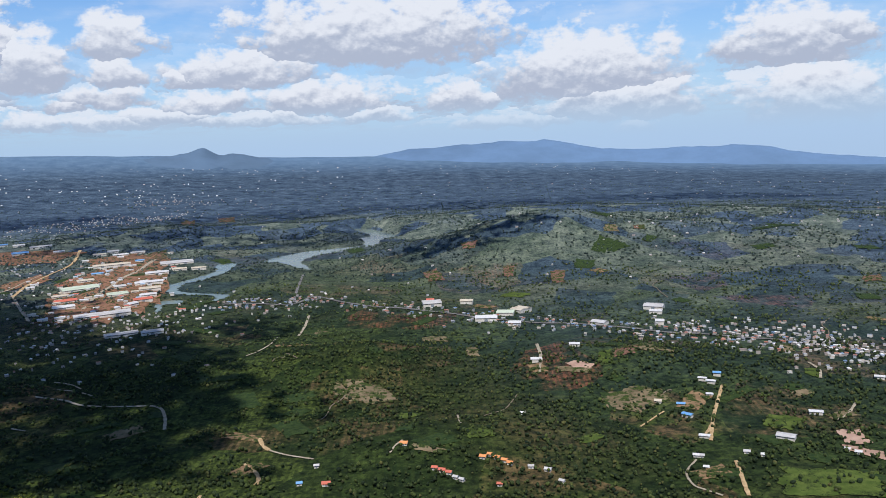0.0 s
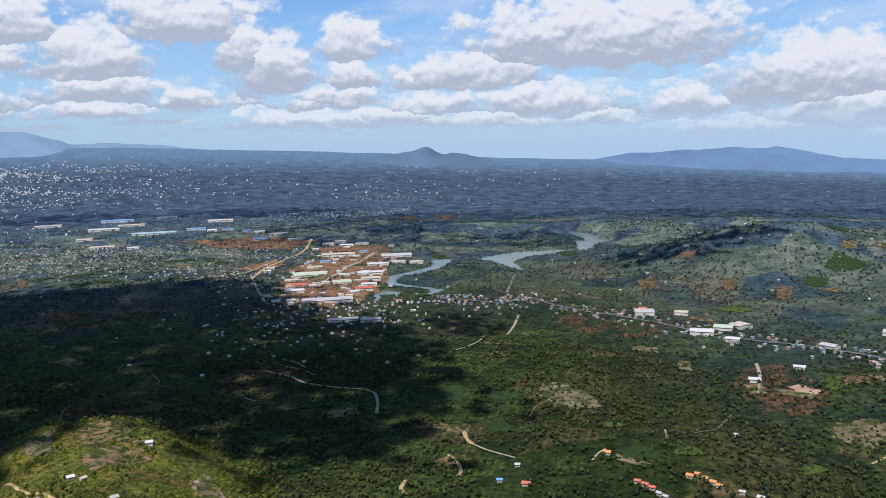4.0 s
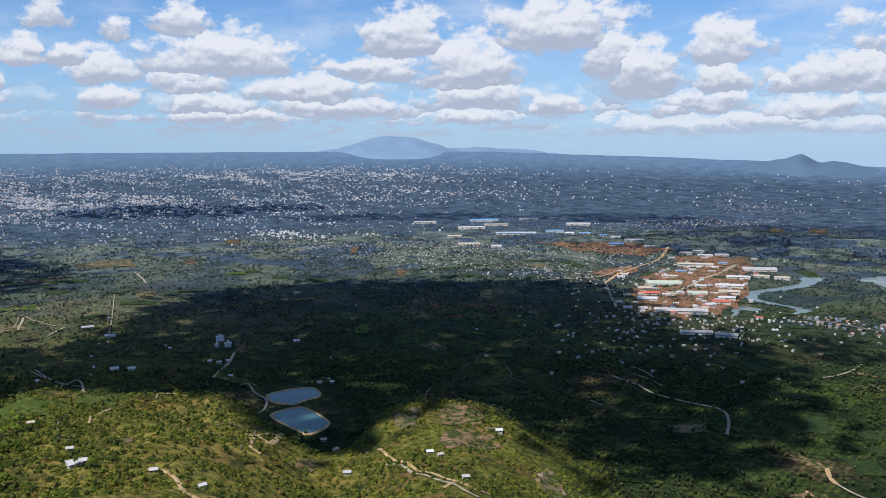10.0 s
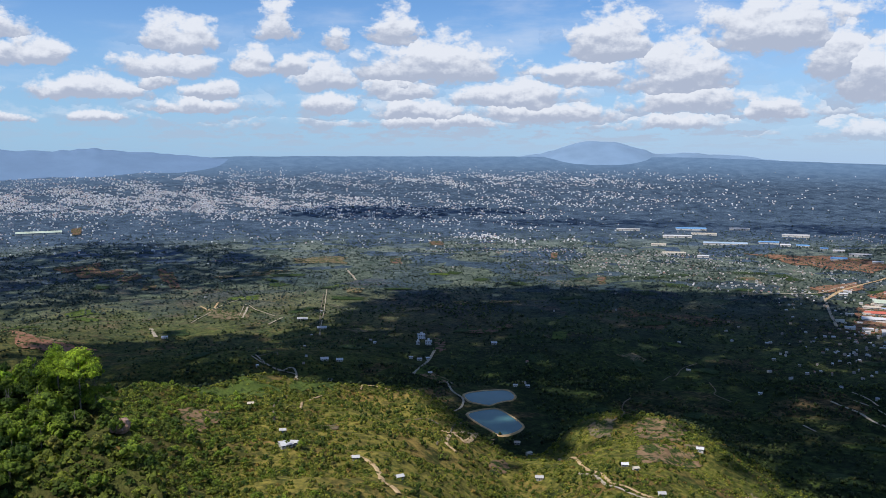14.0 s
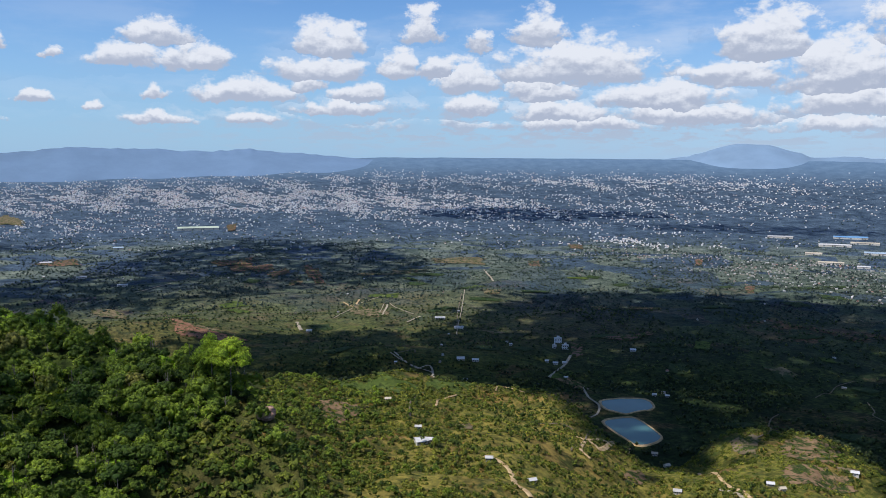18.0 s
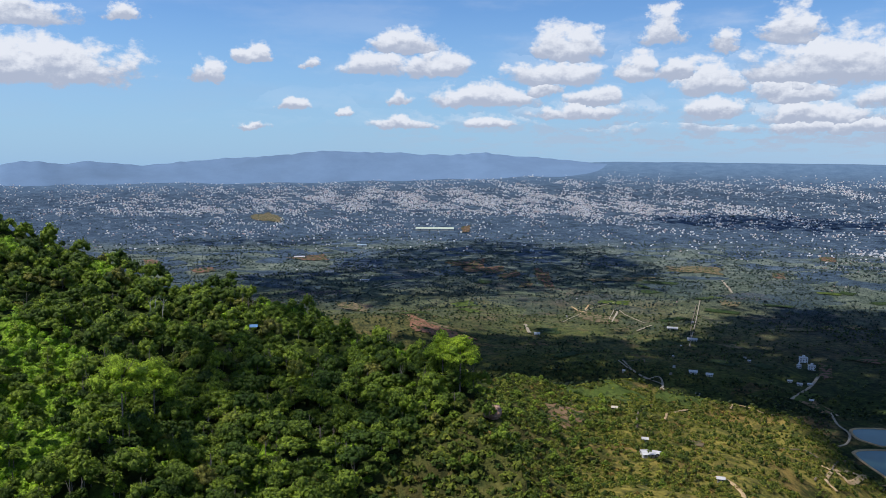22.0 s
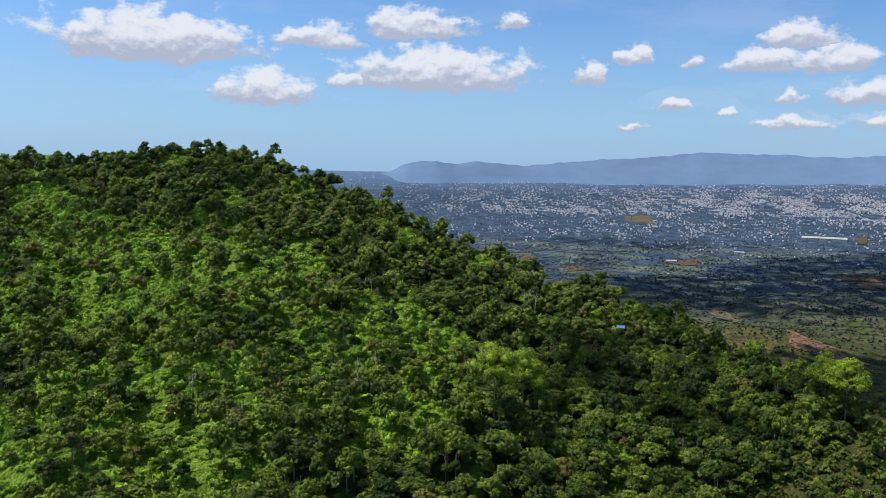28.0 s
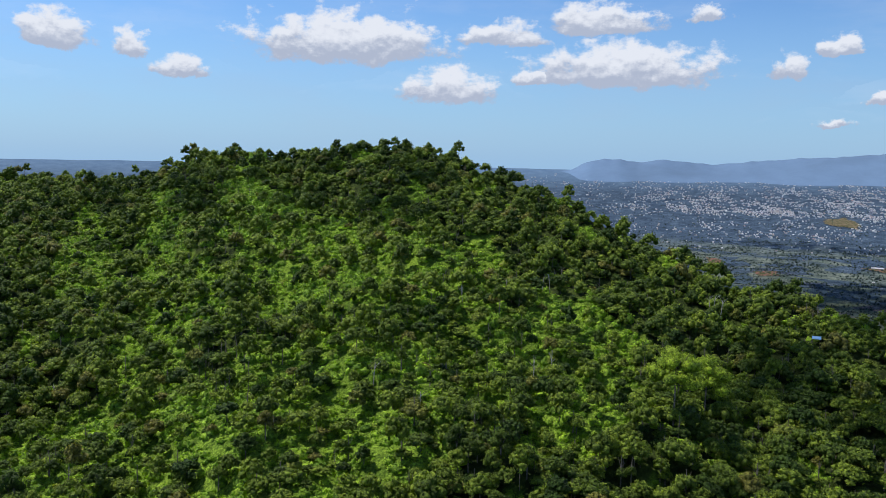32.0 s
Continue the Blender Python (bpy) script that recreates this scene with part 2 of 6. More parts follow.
def ground_z(x, y):
    """Height of the land, for arrays."""
    r = np.hypot(x, y) + 1e-6
    az = np.degrees(np.arctan2(-x, y))
    az = np.where(az < -95, az + 360, az)
    # plain, which far off rises gently to the uplands on the skyline
    e0 = -math.degrees(math.atan(H / 2600.0))
    eh = np.interp(az, RIM[:, 0], RIM[:, 1])
    el = e0 + (eh - e0) * np.clip((r - 2600.0) / 2100.0, 0, 1.05)
    plain = np.where(r < 2600.0, 0.0, H + r * np.tan(np.radians(el)))
    z = plain + (wave(x, y, 420, 3) * 3.4 + wave(x, y, 130, 4) * 1.3) * sm((r - 500) / 500) * (1 - 0.55 * sm((r - 2300) / 900))
    for ba, br, bh, bw, bl in BUMPS:
        a = np.radians(ba)
        cx, cy = -np.sin(a) * br, np.cos(a) * br
        u, v = (x - cx) * -np.sin(a) + (y - cy) * np.cos(a), (x - cx) * np.cos(a) + (y - cy) * np.sin(a)
        z = z + bh * np.exp(-(u / bw) ** 2 - (v / bl) ** 2)
    # bench of grassy foothills
    br, bz = np.interp(az, BENCH[:, 0], BENCH[:, 1]), np.interp(az, BENCH[:, 0], BENCH[:, 2])
    q = np.clip(1 - r / br, 0, 1)
    bench = bz + (172 - bz) * q ** 1.5 - np.maximum(r - br, 0) * 0.45 + wave(x, y, 95, 5) * 4.5 + wave(x, y, 38, 6) * 1.2
    # forested spur
    ce, cr = np.interp(az, CREST[:, 0], CREST[:, 1]), np.interp(az, CREST[:, 0], CREST[:, 2])
    cz = H + cr * np.tan(np.radians(ce)) - 8.4
    q = np.clip(1 - r / cr, 0, 1)
    lowest = np.minimum(H - 111.0, cz - 9)
    spur = cz - (cz - lowest) * q ** 0.8 - np.maximum(r - cr, 0) * 0.55 + (wave(x, y, 66, 7) * 4.2 + wave(x, y, 24, 8) * 1.0) * sm(q * 5)
    s = np.clip(0.5 + 0.5 * (spur - bench) / 13.0, 0, 1)
    top = bench + (spur - bench) * s + 13.0 * s * (1 - s)
    k = 6.0
    t = np.clip(0.5 + 0.5 * (top - z) / k, 0, 1)
    z = z + (top - z) * t + k * t * (1 - t)
    # ponds and reservoir lie in flat hollows
    for (pa, pr), rad in ((POND_A, 72), (POND_B, 56)):
        a = math.radians(pa)
        f = sm(1.6 - np.hypot(x + math.sin(a) * pr, y - math.cos(a) * pr) / rad)
        z = z * (1 - f) + 1.0 * f
    f = sm(2.2 - lake_gap(x, y))
    return z * (1 - f) + RIVER_Z * f


# the reservoir's arms: bearings and elevations of their shores
UPPER_ARM = [(6.10, -6.31), (5.17, -6.35), (4.17, -6.56), (3.04, -6.96), (3.68, -7.04), (4.31, -7.21), (4.39, -7.43), (5.21, -7.65), (6.67, -7.71), (7.02, -7.87), (8.12, -7.90), (9.06, -8.06), (9.70, -8.36), (9.07, -8.87), (10.02, -8.69), (11.24, -8.26), (12.40, -8.17), (11.23, -7.91), (10.41, -7.79), (8.96, -7.64), (6.47, -7.56), (5.50, -7.48), (5.40, -7.22), (5.69, -6.98), (4.88, -6.88)]
LOWER_ARM = [(15.24, -8.11), (13.97, -8.10), (14.28, -8.37), (14.76, -8.68), (15.57, -8.84), (16.35, -9.06), (17.28, -9.13), (17.71, -9.33), (17.85, -9.58), (17.06, -9.78), (14.99, -10.08), (14.64, -10.23), (15.23, -10.39), (15.48, -10.49), (15.73, -10.41), (15.49, -10.28), (15.97, -10.04), (17.83, -9.81), (18.62, -9.53), (18.72, -9.25), (17.48, -8.99), (15.82, -8.67), (15.30, -8.47)]
INLET = [(19.33, -10.39), (19.12, -10.18), (18.35, -10.16), (17.58, -10.25), (17.76, -10.40), (18.87, -10.39), (19.02, -10.70), (19.30, -10.82)]
FAR_ARM = [(5.19, -5.55), (4.74, -5.69), (3.96, -6.06), (4.25, -6.12), (4.79, -5.88)]
SHORES = [UPPER_ARM, LOWER_ARM, INLET, FAR_ARM]


def polar(az, r):
    a = math.radians(az)
    return np.array((-math.sin(a) * r, math.cos(a) * r))


SHORE_XY = [np.array([polar(a, (H - RIVER_Z) / math.tan(radians(-e))) for a, e in s]) for s in SHORES]


def lake_gap(x, y):
    """About 0 inside the reservoir, 1 on its shore and more beyond."""
    x, y = np.asarray(x, float), np.asarray(y, float)
    best = np.full(np.shape(x), 9.0)
    for s in SHORE_XY:
        lo, hi = s.min(0) - 90, s.max(0) + 90
        m = (x > lo[0]) & (x < hi[0]) & (y > lo[1]) & (y < hi[1])
        if not m.any():
            continue
        px, py = x[m], y[m]
        inside, gap = np.zeros(len(px), bool), np.full(len(px), 1e9)
        for k in range(len(s)):
            a, b = s[k], s[(k + 1) % len(s)]
            inside ^= ((a[1] > py) != (b[1] > py)) & (px < (b[0] - a[0]) * (py - a[1]) / (b[1] - a[1] + 1e-9) + a[0])
            d = b - a
            f = np.clip(((px - a[0]) * d[0] + (py - a[1]) * d[1]) / (d @ d), 0, 1)
            gap = np.minimum(gap, np.hypot(px - a[0] - f * d[0], py - a[1] - f * d[1]))
        best[m] = np.minimum(best[m], np.where(inside, 0.0, 1 + gap / 30))
    return best


def gz(x, y):
    return float(ground_z(np.array([x]), np.array([y]))[0])


STEPS = 60 * 1.006 ** np.arange(730)


def hit(az, el):
    """Where the sight line on that bearing and elevation meets the land: x, y, z."""
    x, y = polar(az, 1.0)[:, None] * STEPS
    under = np.nonzero(ground_z(x, y) >= H + STEPS * math.tan(radians(el)))[0]
    i = under[0] if len(under) else len(STEPS) - 1
    return Vector((x[i], y[i], gz(x[i], y[i])))


# ---- materials ----
def material(name, build):
    m = bpy.data.materials.new(name)
    m.use_nodes = True
    build(Nodes(m.node_tree))
    return m


def surface(n, color, rough=0.8, bump=None, strength=0.3, dist=0.1, **more):
    ins = {"Base Color": color if isinstance(color, bpy.types.NodeSocket) else (*color, 1), "Roughness": rough}
    if bump is not None:
        ins["Normal"] = n.add("ShaderNodeBump", {"Height": bump, "Strength": strength, "Distance": dist}).outputs[0]
    ins.update({k.replace("_", " "): v for k, v in more.items()})
    b = n.add("ShaderNodeBsdfPrincipled", ins)
    n.tree.links.new(b.outputs[0], n.add("ShaderNodeOutputMaterial").inputs[0])


def where(n):
    return n.add("ShaderNodeNewGeometry").outputs["Position"]


def attr(n, name):
    a = n.add("ShaderNodeAttribute")
    a.attribute_name = name
    return a.outputs["Fac"]


def land(n):
    p = where(n)
    flat = n.vec("MULTIPLY", p, (1, 1, 0))
    warp = n.vec("ADD", flat, n.vec("MULTIPLY_ADD", n.noise(flat, 0.006, 3, out=1), (120, 120, 0), (-60, -60, 0)))
    cell = n.add("ShaderNodeTexVoronoi", {"Vector": warp, "Scale": 0.011}).outputs["Color"]
    cr, cg, cb = n.add("ShaderNodeSeparateColor", {0: cell}).outputs[:3]
    big, mid, fine = n.noise(flat, 0.0022, 5, 0.6), n.noise(flat, 0.02, 5, 0.6), n.noise(flat, 0.22, 6, 0.65)
    green = n.mix(n.ramp(mid, 0.35, 0.7), (0.013, 0.025, 0.0095), (0.038, 0.060, 0.017))
    green = n.mix(n.ramp(cr, 0.55, 0.95, 0, 0.7), green, (0.062, 0.088, 0.022))
    dry = n.mix(n.ramp(fine, 0.35, 0.65), (0.070, 0.052, 0.028), (0.13, 0.095, 0.050))
    soil = n.mix(n.ramp(fine, 0.3, 0.7), (0.11, 0.045, 0.026), (0.20, 0.085, 0.045))
    col = n.mix(n.math("MULTIPLY", n.ramp(cg, 0.74, 0.86), n.ramp(mid, 0.42, 0.6)), green, dry)
    col = n.mix(n.math("MULTIPLY", n.ramp(cb, 0.93, 0.97), n.ramp(mid, 0.40, 0.58)), col, soil)
    col = n.mix(n.ramp(big, 0.50, 0.66, 0, 0.6), col, dry)
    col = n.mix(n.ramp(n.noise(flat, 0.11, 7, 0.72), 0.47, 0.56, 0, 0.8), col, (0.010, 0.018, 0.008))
    # rows of planted trees and bushes
    rows = n.add("ShaderNodeTexWave", {"Vector": n.vec("ADD", flat, n.vec("MULTIPLY", cell, (900, 700, 0))), "Scale": 0.055, "Distortion": 0.4, "Detail": 2.0}).outputs["Fac"]
    col = n.mix(n.math("MULTIPLY", n.ramp(rows, 0.45, 0.75), n.ramp(cb, 0.3, 0.36, 0.1, 0.55)), col, (0.018, 0.030, 0.010))
    # open grass of the foothills
    grass = n.mix(n.ramp(fine, 0.3, 0.7), (0.056, 0.078, 0.016), (0.162, 0.148, 0.036))
    grass = n.mix(n.ramp(mid, 0.50, 0.66), grass, (0.150, 0.096, 0.040))
    grass = n.mix(n.ramp(big, 0.52, 0.60, 0, 0.5), grass, (0.200, 0.172, 0.046))
    grass = n.mix(n.ramp(n.noise(flat, 0.035, 6, 0.7), 0.52, 0.62, 0, 0.85), grass, (0.030, 0.050, 0.014))
    col = n.mix(attr(n, "grass"), col, grass)
    floor_ = n.mix(n.ramp(fine, 0.35, 0.65), (0.020, 0.032, 0.010), (0.050, 0.075, 0.016))
    floor_ = n.mix(attr(n, "open"), floor_, n.mix(n.ramp(n.noise(p, 1.6, 4, 0.7), 0.35, 0.65), (0.050, 0.095, 0.011), (0.160, 0.260, 0.030)))
    col = n.mix(attr(n, "wood"), col, floor_)
    town = n.mix(n.ramp(n.noise(flat, 0.03, 5, 0.7), 0.4, 0.65), (0.07, 0.085, 0.075), (0.20, 0.18, 0.165))
    col = n.mix(n.math("MULTIPLY", attr(n, "town"), n.ramp(mid, 0.4, 0.6, 0.05, 0.45)), col, town)
    # blue haze of distance painted into the scrub and crop colours of the uplands
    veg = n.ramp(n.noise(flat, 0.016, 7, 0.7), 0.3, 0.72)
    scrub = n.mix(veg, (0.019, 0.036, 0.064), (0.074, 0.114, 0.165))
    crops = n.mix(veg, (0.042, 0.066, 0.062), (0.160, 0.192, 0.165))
    col = n.mix(attr(n, "far_haze"), col, n.mix(n.math("MULTIPLY", attr(n, "farmed"), n.ramp(cr, 0.25, 0.6)), scrub, crops))
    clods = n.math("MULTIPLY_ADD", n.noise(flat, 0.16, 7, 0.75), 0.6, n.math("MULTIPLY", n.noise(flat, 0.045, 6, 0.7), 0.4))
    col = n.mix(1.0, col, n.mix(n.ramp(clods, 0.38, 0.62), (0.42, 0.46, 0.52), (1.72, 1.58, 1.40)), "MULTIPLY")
    # paler horizon haze, painted over the farthest land
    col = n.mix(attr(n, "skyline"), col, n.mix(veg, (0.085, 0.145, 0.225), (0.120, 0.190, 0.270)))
    rel = n.math("ADD", n.math("MULTIPLY", fine, 1.0), n.math("MULTIPLY", n.noise(flat, 1.1, 3), 0.35))
    surface(n, col, 0.9, rel, 0.9, 2.2, Specular_IOR_Level=0.05)


LAND = material("land", land)


def leaf_colors(name, dark, light, odd, gloss=0.42, grit=1.2):
    def build(n):
        k = n.math("FRACT", n.math("ADD", attr(n, "tint"), n.add("ShaderNodeObjectInfo").outputs["Random"]))
        i = n.add("ShaderNodeNewGeometry").outputs["Random Per Island"]
        col = n.mix(n.ramp(k, 0.0, 0.8, smooth=False), dark, light)
        col = n.mix(n.ramp(k, 0.93, 0.97, 0.0, 0.7), col, odd)
        col = n.mix(n.ramp(i, 0.0, 1.0, 0.0, 0.75, smooth=False), n.mix(1.0, col, (0.72, 0.76, 0.8), "MULTIPLY"), n.mix(1.0, col, (1.75, 1.6, 1.15), "MULTIPLY"))
        col = n.mix(n.ramp(n.noise(where(n), 0.5, 3), 0.4, 0.7, 0, 0.5), col, n.mix(1.0, col, (0.55, 0.62, 0.6), "MULTIPLY"))
        # single leaves and twigs: relief, and fine grain painting shaded gaps dark
        grain = n.noise(where(n), grit, 6, 0.78)
        col = n.mix(1.0, col, n.mix(n.ramp(grain, 0.34, 0.66), (0.36, 0.40, 0.44), (1.62, 1.55, 1.30)), "MULTIPLY")
        rel = n.add("ShaderNodeBump", {"Height": grain, "Strength": 1.0, "Distance": 0.9 / grit})
        b = n.add("ShaderNodeBsdfPrincipled", {"Base Color": col, "Roughness": gloss, "Specular IOR Level": 0.18, "Normal": rel.outputs[0]})
        t = n.add("ShaderNodeBsdfTranslucent", {0: n.mix(1.0, col, (1.5, 1.7, 0.6), "MULTIPLY")})
        m = n.add("ShaderNodeMixShader", {0: 0.18, 1: b.outputs[0], 2: t.outputs[0]})
        n.tree.links.new(m.outputs[0], n.add("ShaderNodeOutputMaterial").inputs[0])
    return material(name, build)


LEAF = leaf_colors("forest_leaves", (0.033, 0.070, 0.013), (0.176, 0.250, 0.034), (0.16, 0.135, 0.05), 0.6)
VINE = leaf_colors("vine_leaves", (0.140, 0.265, 0.023), (0.270, 0.430, 0.042), (0.22, 0.24, 0.06), 0.6)
SUNLEAF = leaf_colors("yellow_green_leaves", (0.240, 0.350, 0.034), (0.330, 0.450, 0.050), (0.32, 0.37, 0.07), 0.6)
HEATH = leaf_colors("heath_leaves", (0.060, 0.092, 0.015), (0.180, 0.190, 0.038), (0.20, 0.115, 0.050), 0.7, 1.4)
# leaves for growing distance, bluer and paler: haze mixed into their colour
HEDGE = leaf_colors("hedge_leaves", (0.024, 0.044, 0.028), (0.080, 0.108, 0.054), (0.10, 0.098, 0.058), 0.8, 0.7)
FARTREE = leaf_colors("haze_blue_leaves", (0.028, 0.048, 0.056), (0.080, 0.112, 0.118), (0.090, 0.100, 0.092), 0.8, 0.4)
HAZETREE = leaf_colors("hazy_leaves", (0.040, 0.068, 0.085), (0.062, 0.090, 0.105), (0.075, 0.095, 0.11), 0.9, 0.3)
BUSH = leaf_colors("bush_leaves", (0.030, 0.055, 0.012), (0.095, 0.125, 0.025), (0.12, 0.10, 0.04), 0.7, 1.6)
THICKET = leaf_colors("thicket_leaves", (0.040, 0.076, 0.014), (0.145, 0.175, 0.030), (0.11, 0.065, 0.032), 0.7, 1.4)
ORCHARD = leaf_colors("orchard_leaves", (0.016, 0.030, 0.017), (0.060, 0.084, 0.032), (0.090, 0.088, 0.044), 0.7, 1.0)


def plain_mat(name, a, b, scale=0.6, rough=0.8, strength=0.25, dist=0.05, **more):
    def build(n):
        p = where(n)
        f = n.noise(p, scale, 6, 0.65)
        col = n.mix(n.ramp(f, 0.3, 0.7), a, b)
        col = n.mix(n.ramp(n.noise(p, scale * 0.13, 3), 0.45, 0.7, 0, 0.4), col, n.mix(1.0, col, (0.6, 0.58, 0.55), "MULTIPLY"))
        surface(n, col, rough, f, strength, dist, Specular_IOR_Level=0.1, **more)
    return material(name, build)


def tinted(name, colors, rough=0.6, scale=0.5, attribute=False, **more):
    """One of several paints, picked piece by piece, with dirt over it."""
    def build(n):
        g = n.add("ShaderNodeNewGeometry")
        k = attr(n, "tint") if attribute else n.add("ShaderNodeObjectInfo").outputs["Random"]
        cr = n.add("ShaderNodeValToRGB", {0: k})
        cr.color_ramp.interpolation = "CONSTANT"
        while len(cr.color_ramp.elements) < len(colors):
            cr.color_ramp.elements.new(0.5)
        for j, c in enumerate(colors):
            cr.color_ramp.elements[j].position, cr.color_ramp.elements[j].color = j / len(colors), (*c, 1)
        f = n.noise(g.outputs["Position"], scale, 5, 0.65)
        col = n.mix(n.ramp(f, 0.4, 0.75, 0, 0.5), cr.outputs[0], n.mix(1.0, cr.outputs[0], (0.62, 0.55, 0.5), "MULTIPLY"))
        surface(n, col, rough, f, 0.2, 0.05, **more)
    return material(name, build)


BARK = plain_mat("bark", (0.10, 0.08, 0.06), (0.30, 0.27, 0.22), 3.0, 0.9)
DEADWOOD = plain_mat("dead_wood", (0.36, 0.33, 0.29), (0.58, 0.55, 0.50), 3.0, 0.85)
DIRT = plain_mat("dirt_road", (0.30, 0.20, 0.10), (0.50, 0.37, 0.21), 0.25, 0.95)
PALE = plain_mat("pale_track", (0.24, 0.205, 0.15), (0.38, 0.33, 0.25), 0.25, 0.95)


def field_mat(name, a, b, scale, tufts):
    """Tilled or bare earth with clods, worn patches and weeds."""
    def build(n):
        p = where(n)
        f = n.noise(p, scale, 6, 0.7)
        col = n.mix(n.ramp(f, 0.3, 0.7), a, b)
        col = n.mix(n.ramp(n.noise(p, scale * 0.3, 4), 0.45, 0.7, 0, 0.45), col, n.mix(1.0, col, (0.55, 0.55, 0.55), "MULTIPLY"))
        weeds = n.mix(n.ramp(n.noise(p, 0.9, 4), 0.4, 0.6), (0.018, 0.032, 0.010), (0.055, 0.075, 0.020))
        col = n.mix(n.ramp(n.noise(p, 0.11, 7, 0.72), 0.66 - tufts, 0.74 - tufts), col, weeds)
        surface(n, col, 0.95, f, 0.5, 0.6, Specular_IOR_Level=0.05)
    return material(name, build)


REDSOIL = field_mat("red_soil", (0.130, 0.068, 0.052), (0.22, 0.120, 0.092), 0.09, 0.20)
TAN = field_mat("dry_field", (0.120, 0.090, 0.055), (0.210, 0.165, 0.100), 0.09, 0.18)
MEADOW = field_mat("green_field", (0.045, 0.072, 0.016), (0.095, 0.125, 0.030), 0.09, 0.16)
ASPHALT = plain_mat("asphalt", (0.09, 0.09, 0.09), (0.20, 0.19, 0.18), 0.2, 0.9)
ROOFS = tinted("roof_sheets", [(0.38, 0.38, 0.39), (0.30, 0.30, 0.32), (0.24, 0.24, 0.26), (0.34, 0.14, 0.09), (0.40, 0.20, 0.14), (0.40, 0.36, 0.31), (0.16, 0.24, 0.36), (0.50, 0.49, 0.47)], 0.5)
WALLS = tinted("rendered_walls", [(0.52, 0.50, 0.46), (0.46, 0.41, 0.33), (0.48, 0.45, 0.42), (0.34, 0.38, 0.42), (0.40, 0.31, 0.23)], 0.85)
TOWN_ROOF = tinted("town_roofs", [(0.76, 0.76, 0.76), (0.56, 0.56, 0.58), (0.80, 0.79, 0.78), (0.46, 0.22, 0.17), (0.70, 0.66, 0.62), (0.40, 0.45, 0.54), (0.82, 0.82, 0.81), (0.60, 0.46, 0.40)], 0.55, attribute=True)
HAMLET_ROOF = tinted("hamlet_roofs", [(0.46, 0.46, 0.47), (0.30, 0.30, 0.32), (0.60, 0.59, 0.57), (0.34, 0.15, 0.11), (0.38, 0.33, 0.28), (0.22, 0.24, 0.28), (0.70, 0.69, 0.68), (0.26, 0.20, 0.17)], 0.6, attribute=True)
HAMLET_WALL = tinted("hamlet_walls", [(0.42, 0.40, 0.36), (0.30, 0.27, 0.22), (0.50, 0.48, 0.45), (0.34, 0.30, 0.27)], 0.85, attribute=True)
TOWN_WALL = tinted("town_walls", [(0.80, 0.79, 0.76), (0.70, 0.65, 0.58), (0.50, 0.48, 0.47), (0.82, 0.82, 0.80)], 0.85, attribute=True)


def water(n, color):
    p = where(n)
    r = n.noise(n.vec("MULTIPLY", p, (1, 1, 0)), 0.35, 4, 0.6)
    surface(n, n.mix(n.ramp(n.noise(p, 0.012, 3), 0.35, 0.65), color, tuple(c * 1.25 for c in color)), 0.18, r, 0.10, 0.08, IOR=1.33, Specular_IOR_Level=0.22)


WATER = material("silty_water", lambda n: water(n, (0.120, 0.150, 0.125)))
PONDWATER = material("pond_water", lambda n: water(n, (0.045, 0.110, 0.108)))


# ---- mesh helpers ----
def mesh_from(name, verts, faces, mats, index=None, smooth=False, **attrs):
    me = bpy.data.meshes.new(name)
    verts = np.asarray(verts, dtype=np.float32)
    faces = np.asarray(faces, dtype=np.int32)
    k = faces.shape[1]
    me.vertices.add(len(verts))
    me.vertices.foreach_set("co", verts.ravel())
    me.loops.add(faces.size)
    me.loops.foreach_set("vertex_index", faces.ravel())
    me.polygons.add(len(faces))
    me.polygons.foreach_set("loop_start", np.arange(0, faces.size, k, dtype=np.int32))
    me.polygons.foreach_set("loop_total", np.full(len(faces), k, dtype=np.int32))
    for m in mats:
        me.materials.append(m)
    if index is not None:
        me.polygons.foreach_set("material_index", np.asarray(index, dtype=np.int32))
    me.update(calc_edges=True)
    me.polygons.foreach_set("use_smooth", np.full(len(faces), smooth))
    for key, v in attrs.items():
        me.attributes.new(key, "FLOAT", "POINT").data.foreach_set("value", np.asarray(v, dtype=np.float32))
    return me


def part(name, bm, mat, parent=None, label=""):
    me = bpy.data.meshes.new(name)
    bm.to_mesh(me)
    bm.free()
    me.materials.append(mat)
    ob = new(name, me)
    ob.parent = parent
    return tagged(ob, label)


def thing(name, at, label, category, group="", turn=0.0):
    ob = new(name)
    ob.matrix_basis = pose(at[0], at[1], at[2], 0, 0, turn)
    return tagged(ob, label, category, group)


def box(x0, x1, y0, y1, z0, z1, bm=None, bevel=0.0):
    bm = bm or bmesh.new()
    r = bmesh.ops.create_cube(bm, size=1.0, matrix=Matrix.Translation(((x0 + x1) / 2, (y0 + y1) / 2, (z0 + z1) / 2)) @ Matrix.Diagonal((x1 - x0, y1 - y0, z1 - z0, 1)))
    if bevel:
        bmesh.ops.bevel(bm, geom=[e for e in bm.edges if e.verts[0] in r["verts"]], offset=bevel, segments=1, affect="EDGES")
    return bm


# ---- ground: one sheet out to the skyline ----
def forest_mask(az, el):
    """1 inside the wood on the spur, which ends against open grass along a slanting line."""
    edge = np.interp(el, (-26, -22, -19, -17, -14.5, -11), (86, 83.2, 80.0, 76.9, 74.0, 74.0))
    return sm((az - edge) / 1.2 + 0.5)


